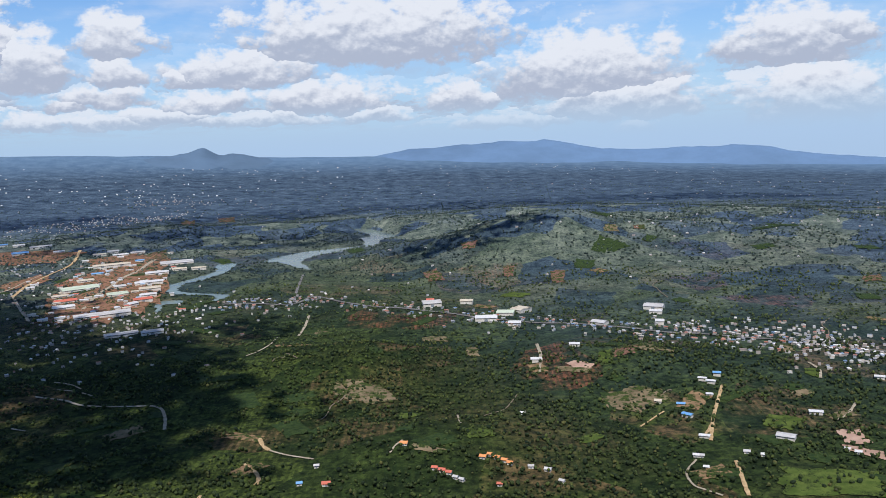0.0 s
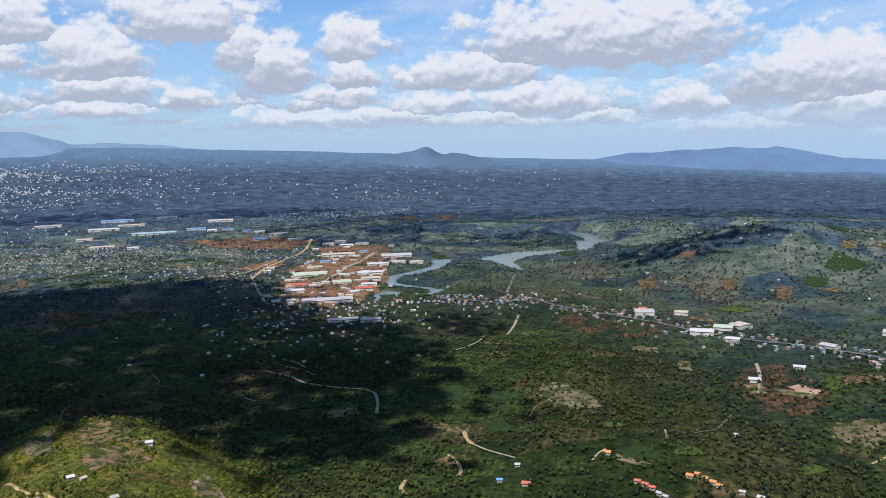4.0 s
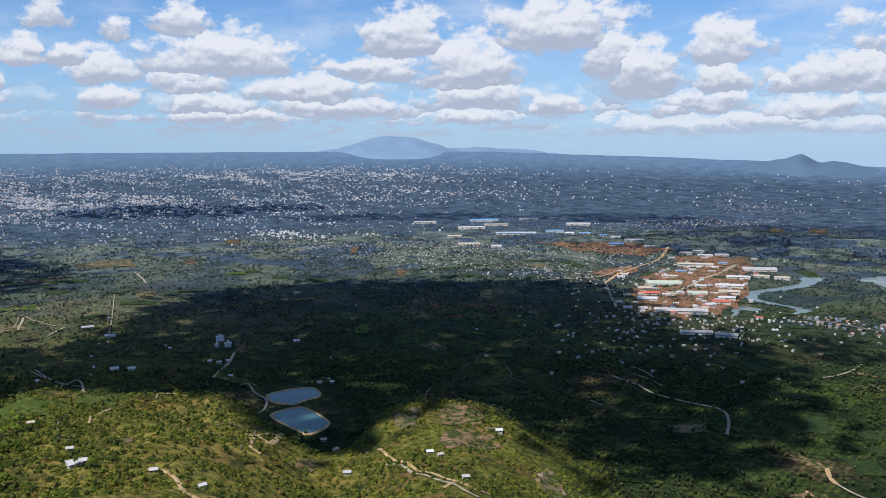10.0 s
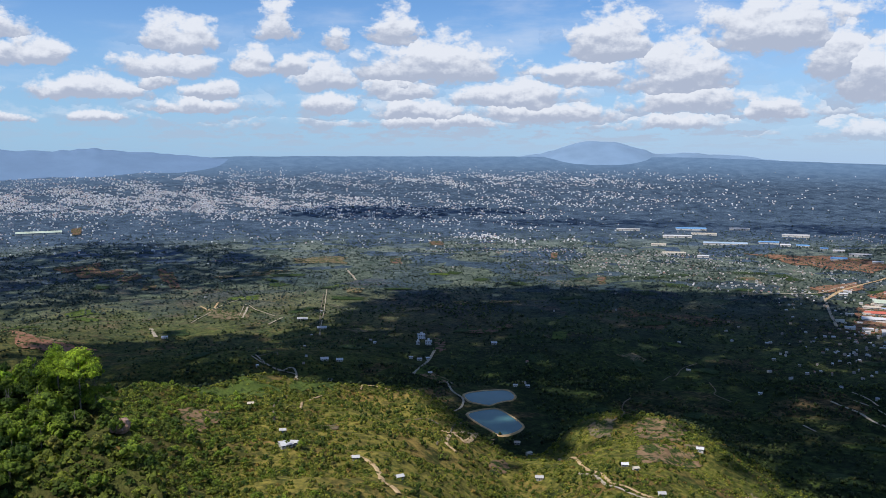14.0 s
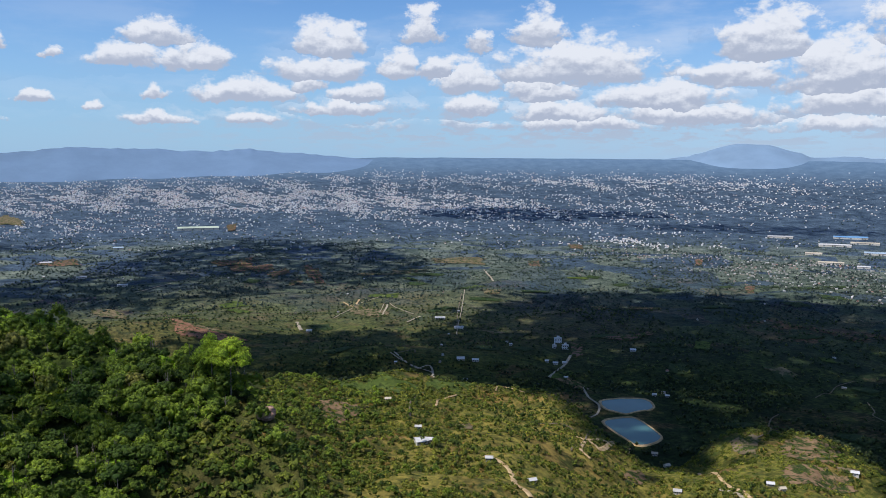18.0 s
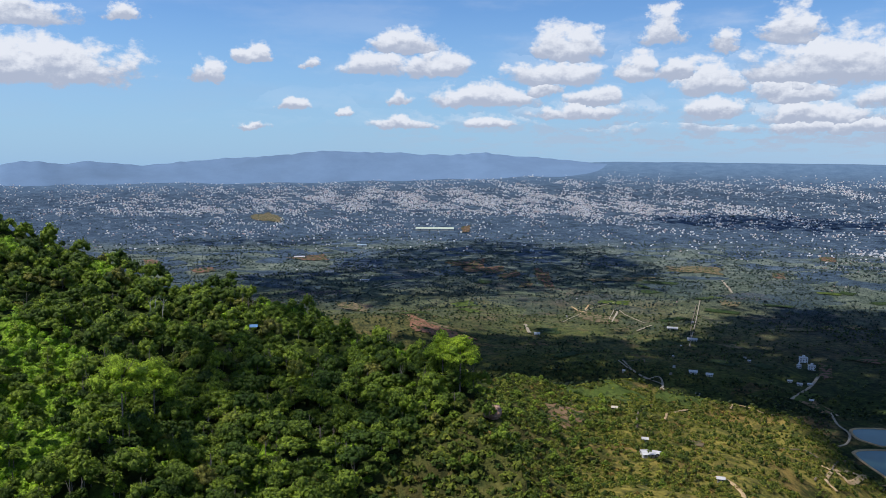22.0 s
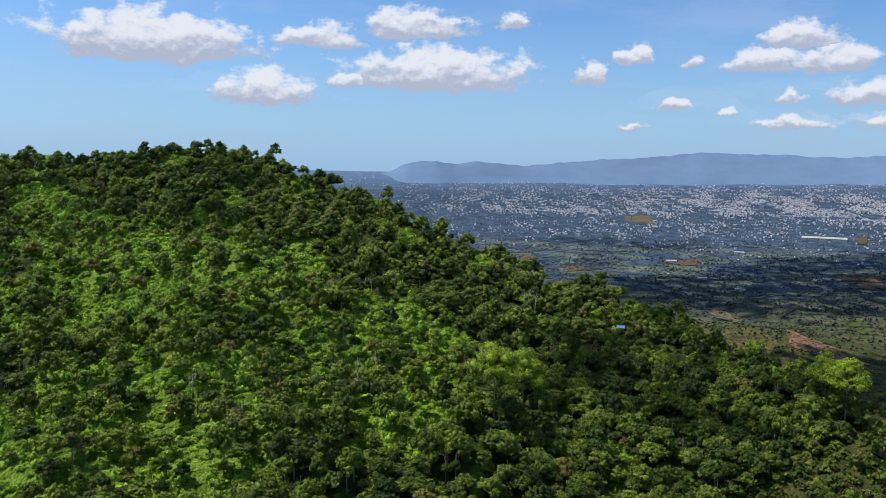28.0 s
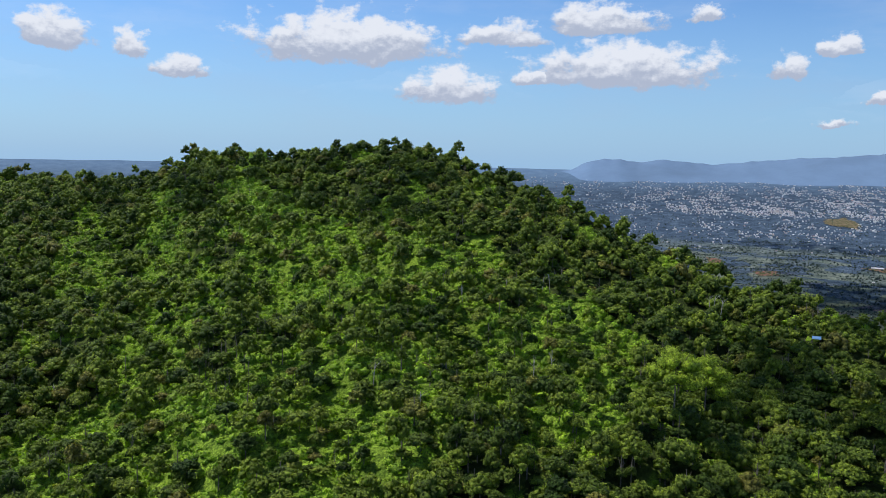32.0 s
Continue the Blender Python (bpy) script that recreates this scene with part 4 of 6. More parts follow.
def build_farm_trees():
    """Orchards, hedges and scattered trees over the plain and the foothills."""
    def lump(seed, parts):
        rs = np.random.RandomState(seed)
        V, F, o = [], [], 0
        for k in range(parts):
            v = ICO_V * (2.1, 2.1, 2.0) * rs.uniform(0.5, 1.25, (len(ICO_V), 1)) * (1 if parts == 1 else 0.78)
            v = v + rs.uniform(-1.2, 1.2, 3) * (parts > 1) + (0, 0, 2.2)
            V.append(v); F.append(ICO_F + o); o += len(v)
        return np.concatenate(V), np.concatenate(F)
    mids = [lump(k, 1 + (k == 5)) for k in range(6)]
    fars = []
    for k in range(5):
        rs = np.random.RandomState(k + 9)
        v = np.array([(1, 0, 0), (0, 1, 0), (-1, 0, 0), (0, -1, 0), (0, 0, 1), (0, 0, -0.6)]) * 2.4 * rs.uniform(0.6, 1.25, (6, 1)) + (0, 0, 1.6)
        fars.append((v, np.array([(0, 1, 4), (1, 2, 4), (2, 3, 4), (3, 0, 4), (1, 0, 5), (2, 1, 5), (3, 2, 5), (0, 3, 5)])))

    def planted(x, y, z, az, r, el):
        d = 0.55 + 0.45 * wave(x, y, 240, 41) + 0.4 * wave(x, y, 60, 42)
        d = np.where((az > 28) & (r < np.interp(az, BENCH[:, 0], BENCH[:, 1])), d * 0.85 - 0.10, d)
        free = (lake_gap(x, y) > 1.05) & (np.hypot(x - polar(*POND_A)[0], y - polar(*POND_A)[1]) > 52) & (np.hypot(x - polar(*POND_B)[0], y - polar(*POND_B)[1]) > 46)
        wood = (forest_mask(az, el) > 0.3) & (r < np.interp(az, CREST[:, 0], CREST[:, 2]) + 40)
        return free & ~wood & (RS.uniform(0, 1, len(x)) < d * np.interp(r, (1700, 2900), (1, 0.16))) & (el > -27)
    p = spread(42000, -33, 84, 240, 1000, planted, 3.7)
    bushes = []
    for k in range(5):
        rs = np.random.RandomState(240 + k)
        v, f = lump(20 + k, 2)
        d = rs.normal(0, 1, (9, 3))
        d[:, 2] = np.abs(d[:, 2])
        d /= np.linalg.norm(d, axis=1)[:, None]
        cv, cf = clump_cards(rs, d * (2.2, 2.2, 2.0) + (0, 0, 2.2), d, 1.0)
        bushes.append((np.concatenate([v, cv]), np.concatenate([f, cf + len(v)])))
    slope = (p[:, 3] > 25) & (p[:, 4] < np.interp(p[:, 3], BENCH[:, 0], BENCH[:, 1]))
    stuff_trees("foothill_bushes", "mid-green bushes and small trees on the foothills", "bushes", bushes, p[slope], BUSH, (0.28, 0.85), 0.3)
    p = p[~slope]
    stuff_trees("orchard_trees", "dark green orchard and hedgerow trees on the near farmland", "trees", mids, p, ORCHARD, (0.40, 1.05))
    p = spread(150000, -33, 112, 980, 2900, planted, 4.0)
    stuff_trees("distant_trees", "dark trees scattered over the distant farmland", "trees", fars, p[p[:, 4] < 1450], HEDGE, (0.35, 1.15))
    q = spread(9000, -33, 112, 2900, 3700, lambda x, y, z, az, r, el: RS.uniform(0, 1, len(x)) < 0.35 + 0.5 * wave(x, y, 200, 43), 9)
    stuff_trees("remote_trees", "dark trees far out on the plain, coloured bluish for haze", "trees", fars, np.concatenate([p[(p[:, 4] >= 1450) & (p[:, 4] < 2000)], p[p[:, 4] >= 2000][::2]]), FARTREE, (0.4, 1.3))
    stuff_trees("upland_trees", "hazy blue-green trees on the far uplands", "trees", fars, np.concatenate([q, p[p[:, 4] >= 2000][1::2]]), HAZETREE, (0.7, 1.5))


build_farm_trees()


def dense_xy(p, n):
    s = np.linspace(0, len(p) - 1, (len(p) - 1) * n + 1)
    m = np.gradient(p, axis=0)
    i = np.minimum(s.astype(int), len(p) - 2)
    u = (s - i)[:, None]
    return (2 * u**3 - 3 * u**2 + 1) * p[i] + (u**3 - 2 * u**2 + u) * m[i] + (3 * u**2 - 2 * u**3) * p[i + 1] + (u**3 - u**2) * m[i + 1]


# ---- water ----
def sheet(name, ring, z, mat, label, category, kind="structure"):
    bm = bmesh.new()
    f = bm.faces.new([bm.verts.new((p[0], p[1], z)) for p in ring])
    bmesh.ops.triangulate(bm, faces=[f])
    bmesh.ops.recalc_face_normals(bm, faces=bm.faces[:])
    if sum(f.normal.z for f in bm.faces) < 0:
        bmesh.ops.reverse_faces(bm, faces=bm.faces[:])
    return tagged(part(name, bm, mat), label, category, kind=kind)


for k, shore in enumerate(SHORE_XY):
    loop = np.concatenate([shore, shore[:3]])
    ring = dense_xy(loop, 5)[5:5 * len(shore) + 5]
    ring = ring + np.stack([np.sin(np.arange(len(ring)) * 1.9 + k), np.cos(np.arange(len(ring)) * 2.3)], -1) * 2.5
    sheet("water_inlet" if k == 2 else "water_reservoir", ring, RIVER_Z + 0.7, WATER, "silty grey-green reservoir winding between low hills", "lake")
for edge in (POND_A_EDGE, POND_B_EDGE):
    corners = np.array([polar(a, (H - 1.4) / math.tan(radians(-e))) for a, e in edge])
    c, m = corners.mean(0), 3 * len(corners)
    ring = dense_xy(np.concatenate([corners, corners[:3]]), 3)[3:m + 3]
    V = []
    for grow, z in ((0.975, 1.2), (1.02, 2.0), (1.07, 2.0), (1.11, 0.5)):
        V += [(c[0] + (x - c[0]) * grow, c[1] + (y - c[1]) * grow, z) for x, y in ring]
    i, j = np.meshgrid(np.arange(3), np.arange(m), indexing="ij")
    F = np.stack([i * m + j, i * m + (j + 1) % m, (i + 1) * m + (j + 1) % m, (i + 1) * m + j], -1).reshape(-1, 4)
    tagged(new("pond_bank", mesh_from("pond_bank", V, F[:, ::-1], [DIRT], smooth=True)), "tan earth bank with a track round the pond", "embankment", kind="structure")
    sheet("water_pond", ring, 1.4, PONDWATER, "blue-green fish pond with an earth bank", "pond")


# ---- clouds overhead, whose shadows lie on the plain ----
CLOUD = plain_mat("cloud", (0.78, 0.79, 0.82), (0.86, 0.87, 0.88), 0.004, 1.0)


def billows(at, rs, size):
    """One broken cloud of many small puffs at the places given."""
    m = len(at)
    p = OCTA_V[None] * rs.uniform(*size, (m, 1, 1)) * (1, 1, 0.5) + at[:, None]
    f = (OCTA_F[None] + (np.arange(m) * 6)[:, None, None]).reshape(-1, 3)
    tagged(new("backdrop_cloud", mesh_from("cloud", p.reshape(-1, 3), f, [CLOUD], smooth=True)), "white cumulus cloud drifting high above the plain", "cloud", "clouds", "structure")


def aloft(az, r, height):
    """The place at that height whose shadow falls on a bearing and distance."""
    lies = gz(*polar(az, r))
    return np.append(polar(az, r), lies) + np.array(SUNWAY) / SUNWAY.z * (height - lies)


def cloud(spots, seed, height, thin):
    """Spots: bearing, distance of the shadow, half widths along and across; thin: puffs to the square metre."""
    rs = np.random.RandomState(seed)
    places = []
    for az, r, along, across in spots:
        u = np.append(polar(az, 1.0), 0)
        w = np.array((u[1], -u[0], 0))
        m = int(thin * along * across)
        a, q = rs.uniform(0, 6.283, m), np.sqrt(rs.uniform(0, 1, m)) * (1 + 0.15 * np.sin(rs.uniform(0, 6.283, m)))
        q = q * (1 + 0.12 * np.sin(3 * a + seed) + 0.08 * np.sin(5 * a))
        places.append(aloft(az, r, height) + u * (np.sin(a) * along * q)[:, None] + w * (np.cos(a) * across * q)[:, None])
    billows(np.concatenate(places), rs, (6, 11))


def cloud_over(outline, seed, height, thin=0.011):
    """A cloud whose shadow has that outline: bearings and distances."""
    rs = np.random.RandomState(seed)
    s = np.array([polar(a, r) for a, r in outline])
    lo, hi = s.min(0), s.max(0)
    n = int(thin * np.prod(hi - lo))
    p = lo + rs.uniform(0, 1, (n, 2)) * (hi - lo)
    inside = np.zeros(n, bool)
    for k in range(len(s)):
        a, b = s[k], s[(k + 1) % len(s)]
        inside ^= ((a[1] > p[:, 1]) != (b[1] > p[:, 1])) & (p[:, 0] < (b[0] - a[0]) * (p[:, 1] - a[1]) / (b[1] - a[1] + 1e-9) + a[0])
    p = p[inside & (wave(p[:, 0], p[:, 1], 160, seed) > -0.95)]
    p = p + rs.normal(0, 1, p.shape) * rs.choice((10.0, 45.0), (len(p), 1))
    z = ground_z(p[:, 0], p[:, 1])
    at = np.concatenate([p, z[:, None]], 1) + np.array(SUNWAY)[None] / SUNWAY.z * (height - z)[:, None] + rs.normal(0, 1, (len(p), 3)) * (0, 0, 12)
    billows(at, rs, (9, 17))


cloud_over([(80, 1150), (74, 1180), (70.5, 1210), (63.2, 1190), (60.5, 1280), (58.5, 1440), (55.2, 1575), (51, 1628), (46.5, 1615), (34.7, 1607), (29, 1600), (26.7, 1464), (25.4, 1263), (18.5, 1110), (16.0, 1010), (16.5, 900), (15.5, 790), (16.5, 700), (20, 655), (24, 650), (27.5, 680), (31, 745), (34, 800), (37.5, 840), (40.5, 770), (42.5, 690), (45, 640), (48, 645), (50, 740), (53, 850), (57, 895), (60.7, 931), (66, 945), (72, 960), (78, 1000)], 1, 1250)
cloud_over([(91, 1900), (85.6, 1943), (83.8, 2144), (79.3, 2500), (76.3, 2700), (70.4, 2660), (65.4, 2380), (63, 2066), (63.4, 1816), (65.4, 1726), (72.5, 1628), (78, 1500), (85.7, 1512), (91, 1600)], 2, 1600, 0.0050)
cloud_over([(63, 3250), (56, 3150), (50, 3200), (46, 3320), (50, 3420), (57, 3480), (63, 3450)], 12, 1600, 0.004)
cloud([(-0.5, 1600, 70, 120), (-4.5, 1640, 50, 90)], 3, 1250, 0.020)
cloud([(42, 3050, 110, 400), (27, 3000, 130, 380)], 4, 2000, 0.015)
cloud([(14, 2700, 220, 450), (-3, 2850, 170, 400), (22, 2250, 220, 330), (9, 2050, 130, 220), (-18, 3000, 160, 420)], 5, 2000, 0.012)
cloud([(91, 2700, 120, 260)], 6, 2000, 0.012)
cloud([(13, 1140, 70, 60)], 7, 1250, 0.022)
cloud_over([(92, 372), (84, 332), (77.5, 288), (76, 258), (79, 235), (85, 238), (91, 275)], 8, 1800, 0.0034)
# extra cloud out of view, added to dim the upper forest and crest
cloud([(124, 490, 90, 100), (134, 560, 80, 80)], 10, 1800, 0.007)


# ---- tracks, roads and plots of land ----
PINK = plain_mat("turned_earth", (0.30, 0.19, 0.14), (0.44, 0.30, 0.23), 0.08, 0.95, 0.5, 0.4)
CLAY = field_mat("orange_clay", (0.165, 0.080, 0.050), (0.28, 0.152, 0.098), 0.12, 0.15)
PINKSOIL = field_mat("cleared_slope", (0.15, 0.095, 0.055), (0.27, 0.175, 0.10), 0.12, 0.20)
FOOTPATH = plain_mat("footpath", (0.10, 0.085, 0.06), (0.22, 0.18, 0.13), 0.25, 0.95)
DARKCROP = plain_mat("coffee_bushes", (0.014, 0.030, 0.010), (0.040, 0.062, 0.018), 0.25, 0.9, 0.9, 1.5)


def track(name, mat, width, line):
    """A road laid over the land through bearings and elevations, crowned in the middle."""
    p = np.array([tuple(hit(a, e)) for a, e in line])
    seg = np.linalg.norm(np.diff(p[:, :2], axis=0), axis=1)
    width *= 0.6
    n = max(2, int(seg.mean() / (width * 1.2)))
    n = min(n, 40)
    q = dense_xy(p[:, :2], n)
    d = np.gradient(q, axis=0)
    nrm = np.stack([-d[:, 1], d[:, 0]], -1) / (np.linalg.norm(d, axis=1)[:, None] + 1e-6)
    w = width / 2 * (1 + 0.12 * np.sin(np.arange(len(q)) * 1.7) + 0.08 * np.sin(np.arange(len(q)) * 4.3))
    lift = 0.5 + np.hypot(q[:, 0], q[:, 1]) * 0.0008
    cols = []
    for f, up in ((-1.0, -0.25), (-0.75, 0.0), (0.0, 0.12), (0.75, 0.0), (1.0, -0.25)):
        xy = q + nrm * (w * f)[:, None]
        cols.append(np.stack([xy[:, 0], xy[:, 1], ground_z(xy[:, 0], xy[:, 1]) + lift + up], -1))
    m = len(q)
    V = np.concatenate(cols)
    i, j = np.meshgrid(np.arange(4), np.arange(m - 1), indexing="ij")
    F = np.stack([i * m + j, (i + 1) * m + j, (i + 1) * m + j + 1, i * m + j + 1], -1).reshape(-1, 4)
    label = {"road": "paved road between houses and fields", "dirt_road": "pale dirt road worn into the farmland", "farm_track": "narrow pale farm track among the trees"}[name]
    tagged(new(name, mesh_from(name, V, F, [mat], smooth=True)), label, "road", kind="structure")


def plot(mat, corners, up):
    """A field or bare plot draped over the land, with a ragged edge."""
    lay(mat, np.array([tuple(hit(a, e)) for a, e in corners])[:, :2], up)


def lay(mat, p, up):
    c = p.mean(0)
    ring = []
    for k in range(len(p)):
        a, b = p[k], p[(k + 1) % len(p)]
        for f in np.linspace(0, 1, 11)[:-1]:
            ring.append(a + (b - a) * f)
    ring = np.array(ring)
    k = np.arange(len(ring))
    ring = c + (ring - c) * (1 + 0.07 * np.sin(k * 0.9 + c[0]) + 0.05 * np.sin(k * 2.3 + c[1]) + 0.05 * np.sin(k * 5.1))[:, None]
    n, rows = len(ring), 5
    V = np.concatenate([c + (ring - c) * f for f in np.linspace(1.0 / rows, 1, rows)] + [c[None]])
    z = ground_z(V[:, 0], V[:, 1]) + up + 0.2 + np.hypot(V[:, 0], V[:, 1]) * 0.0006
    z[(rows - 1) * n:rows * n] -= 0.5
    V = np.concatenate([V, z[:, None]], 1)
    i, j = np.meshgrid(np.arange(rows - 1), np.arange(n), indexing="ij")
    j2 = (j + 1) % n
    F = np.stack([i * n + j, (i + 1) * n + j, (i + 1) * n + j2, i * n + j2], -1).reshape(-1, 4)
    q = np.concatenate([np.stack([F[:, 0], F[:, 1], F[:, 2]], -1), np.stack([F[:, 0], F[:, 2], F[:, 3]], -1), np.stack([np.full(n, rows * n), np.arange(n), (np.arange(n) + 1) % n], -1)])
    me = mesh_from("field", V, q, [mat], smooth=True)
    if sum(f.normal.z for f in me.polygons) < 0:
        me.flip_normals()
    label = {CLAY: "bare scraped orange-red clay ground", REDSOIL: "bare red soil plot on the farmland", TAN: "dry tan field with sparse stubble", MEADOW: "bright green field of low crops", PINK: "freshly turned pinkish earth", PINKSOIL: "cleared brown slope with planted bushes", DARKCROP: "dark green plot of coffee bushes"}[mat]
    tagged(new("field", me), label, "field", kind="structure")


# ---- buildings ----
def sheet_roof(name, color, dirt):
    def build(n):
        p = where(n)
        f = n.noise(p, 0.4, 5, 0.65)
        col = n.mix(n.ramp(f, 0.4, 0.72, 0, 0.65), color, dirt)
        col = n.mix(n.ramp(n.noise(p, 0.06, 3), 0.45, 0.65, 0, 0.35), col, dirt)
        surface(n, col, 0.5, n.noise(p, 2.0, 2), 0.15, 0.05)
    return material(name, build)


ROOF = {"white": sheet_roof("white_sheet_roof", (0.56, 0.56, 0.56), (0.38, 0.36, 0.34)), "cream": sheet_roof("cream_sheet_roof", (0.52, 0.46, 0.36), (0.34, 0.28, 0.21)),
        "green": sheet_roof("pale_green_roof", (0.46, 0.52, 0.40), (0.36, 0.38, 0.31)), "grey": sheet_roof("grey_sheet_roof", (0.46, 0.45, 0.44), (0.30, 0.28, 0.27)),
        "blue": sheet_roof("blue_sheet_roof", (0.12, 0.30, 0.56), (0.18, 0.30, 0.42)), "bluegrey": sheet_roof("blue_grey_roof", (0.34, 0.44, 0.54), (0.28, 0.34, 0.40)),
        "red": sheet_roof("red_sheet_roof", (0.52, 0.13, 0.08), (0.36, 0.12, 0.08)), "orange": sheet_roof("orange_tile_roof", (0.66, 0.26, 0.09), (0.46, 0.19, 0.08))}
WALL = plain_mat("pale_render", (0.50, 0.46, 0.40), (0.66, 0.62, 0.55), 0.7, 0.85)
DARK = plain_mat("dark_opening", (0.030, 0.030, 0.032), (0.060, 0.058, 0.055), 1.0, 0.4)
DOORS = plain_mat("painted_door", (0.16, 0.19, 0.22), (0.24, 0.26, 0.28), 1.0, 0.6)


def extrude_x(profile, x0, x1):
    """A solid with that outline in y and z, drawn out along x."""
    bm = bmesh.new()
    a = [bm.verts.new((x0, y, z)) for y, z in profile]
    b = [bm.verts.new((x1, y, z)) for y, z in profile]
    n = len(profile)
    for k in range(n):
        bm.faces.new((a[k], a[(k + 1) % n], b[(k + 1) % n], b[k]))
    bm.faces.new(a[::-1])
    bm.faces.new(b)
    bmesh.ops.triangulate(bm, faces=[f for f in bm.faces if len(f.verts) > 4])
    bmesh.ops.recalc_face_normals(bm, faces=bm.faces[:])
    return bm


def ridges(d, h, rise, spans):
    sd = d / spans
    out = [(-d / 2, h)]
    for k in range(spans):
        out += [(-d / 2 + sd * (k + 0.5), h + rise), (-d / 2 + sd * (k + 1), h)]
    return out


def gable_roof(w, d, h, rise, over=0.5, thick=0.25, spans=1):
    """Pitched roof along x with overhanging eaves; spans: ridges side by side across y."""
    top = ridges(d, h, rise, spans)
    drop = over * rise / (d / spans / 2)
    top[0], top[-1] = (-d / 2 - over, h - drop), (d / 2 + over, h - drop)
    return extrude_x([(y, z + thick) for y, z in top] + [(y, z + 0.01) for y, z in top[::-1]], -w / 2 - over, w / 2 + over)


def gable_walls(w, d, h, rise, spans=1, base=-1.5):
    return extrude_x([(-d / 2, base)] + [(d / 2, base)] + ridges(d, h - 0.02, rise, spans)[::-1], -w / 2, w / 2)


COLORNAME = {"white": "white", "cream": "cream", "green": "pale green", "grey": "grey", "blue": "blue", "bluegrey": "blue-grey", "red": "red", "orange": "orange"}


def warehouse(az, el, wide, depth, height, roof, turn, spans):
    at = hit(az, el)
    height, depth, w = height * 0.55, depth * 0.6, max(5.0, radians(wide) * math.hypot(at.x, at.y))
    t = thing("warehouse" if w > 24 else "shed", at, f"long {COLORNAME[roof]} metal-roofed {'warehouse' if w > 24 else 'shed'} with pale walls", "warehouse" if w > 24 else "shed", "sheds and warehouses", az + turn)
    rise = depth / spans * 0.13
    part("wall", gable_walls(w, depth, height, rise, spans), WALL, t)
    r = part("roof", gable_roof(w, depth, height, rise, 0.6, 0.3, spans), ROOF[roof], t, f"{COLORNAME[roof]} sheet roof")
    if w > 24:
        part("ridge_vent", box(-w * 0.42, w * 0.42, -depth / 2 + depth / spans * 0.5 - 0.6, -depth / 2 + depth / spans * 0.5 + 0.6, height + rise - 0.1, height + rise + 0.7), ROOF[roof], r)
        for k in range(max(1, int(w // 28))):
            x = -w / 2 + w * (k + 0.5) / max(1, int(w // 28))
            part("door", box(x - 2.2, x + 2.2, -depth / 2 - 0.12, -depth / 2 - 0.02, -0.2, min(4.6, height * 0.7)), DOORS, t, "dark loading door")
    part("window_band", box(-w * 0.45, w * 0.45, -depth / 2 - 0.06, -depth / 2 - 0.01, height * 0.74, height * 0.88), DARK, t, "dark strip of windows")


def house_parts(t, w, d, h, roof_mat, wall_mat, rise):
    part("wall", gable_walls(w, d, h, rise, 1), wall_mat, t)
    part("roof", gable_roof(w, d, h, rise, 0.55, 0.16), roof_mat, t)
    part("door", box(-0.5, 0.5, -d / 2 - 0.07, -d / 2 - 0.01, -0.3, 2.05), DOORS, t)
    for x in (-w * 0.3, w * 0.3):
        f = part("window", box(x - 0.6, x + 0.6, -d / 2 - 0.06, -d / 2 - 0.01, 1.0, 2.2), DARK, t, "dark window opening")
        part("sill", box(x - 0.7, x + 0.7, -d / 2 - 0.2, -d / 2 - 0.065, 0.9, 1.0), WALL, f)


def farmhouse(az, el, wide, depth, roof, turn):
    at = hit(az, el)
    w = max(3.5, 0.8 * radians(wide) * math.hypot(at.x, at.y))
    t = thing("farmhouse", at, f"small farmhouse with a {COLORNAME[roof]} roof among trees", "house", "farmhouses", az + turn)
    house_parts(t, w, min(depth, w * 1.0) * 0.8, 2.1, ROOF[roof], WALL, min(depth, w) * 0.2)


def block(az, el, wide, height, floors):
    at = hit(az, el)
    w = max(5.0, 0.8 * radians(wide) * math.hypot(at.x, at.y))
    d, height = w * 0.8, height * 0.65
    t = thing("apartment_block", at, "pale flat-roofed block of several storeys", "building", "taller buildings", az + 6)
    part("wall", box(-w / 2, w / 2, -d / 2, d / 2, -2, height), TOWER, t)
    r = part("roof", box(-w / 2 - 0.3, w / 2 + 0.3, -d / 2 - 0.3, d / 2 + 0.3, height, height + 0.5), ROOF["grey"], t)
    part("stair_head", box(-w * 0.15, w * 0.2, -d * 0.1, d * 0.3, height + 0.5, height + 3.0), TOWER, r)
    n = max(3, int(w // 2.6))
    for f in range(floors):
        for k in range(n):
            x, z = -w / 2 + w * (k + 0.5) / n, height * (f + 0.35) / floors
            part("window", box(x - 0.65, x + 0.65, -d / 2 - 0.05, -d / 2 - 0.01, z, z + height / floors * 0.45), DARK, t)


TOWER = plain_mat("painted_render", (0.60, 0.58, 0.60), (0.74, 0.72, 0.72), 0.4, 0.8)


def dead_tree(az, el, tall, seed):
    at = hit(az, el)
    h = max(5.0, radians(tall) * (at - Vector(EYE)).length) + 2.0
    t = thing("dead_tree", at, "bare pale dead tree standing in the forest", "dead tree", "dead trees")
    rs = np.random.RandomState(seed)
    new("trunk", mesh_from("trunk", *trunk_mesh(seed, h, 0.20, 1 + seed % 4, h * 0.16), [DEADWOOD], smooth=True)).parent = t
    t.rotation_euler = (rs.uniform(-0.1, 0.1), rs.uniform(-0.12, 0.12), rs.uniform(0, 6))


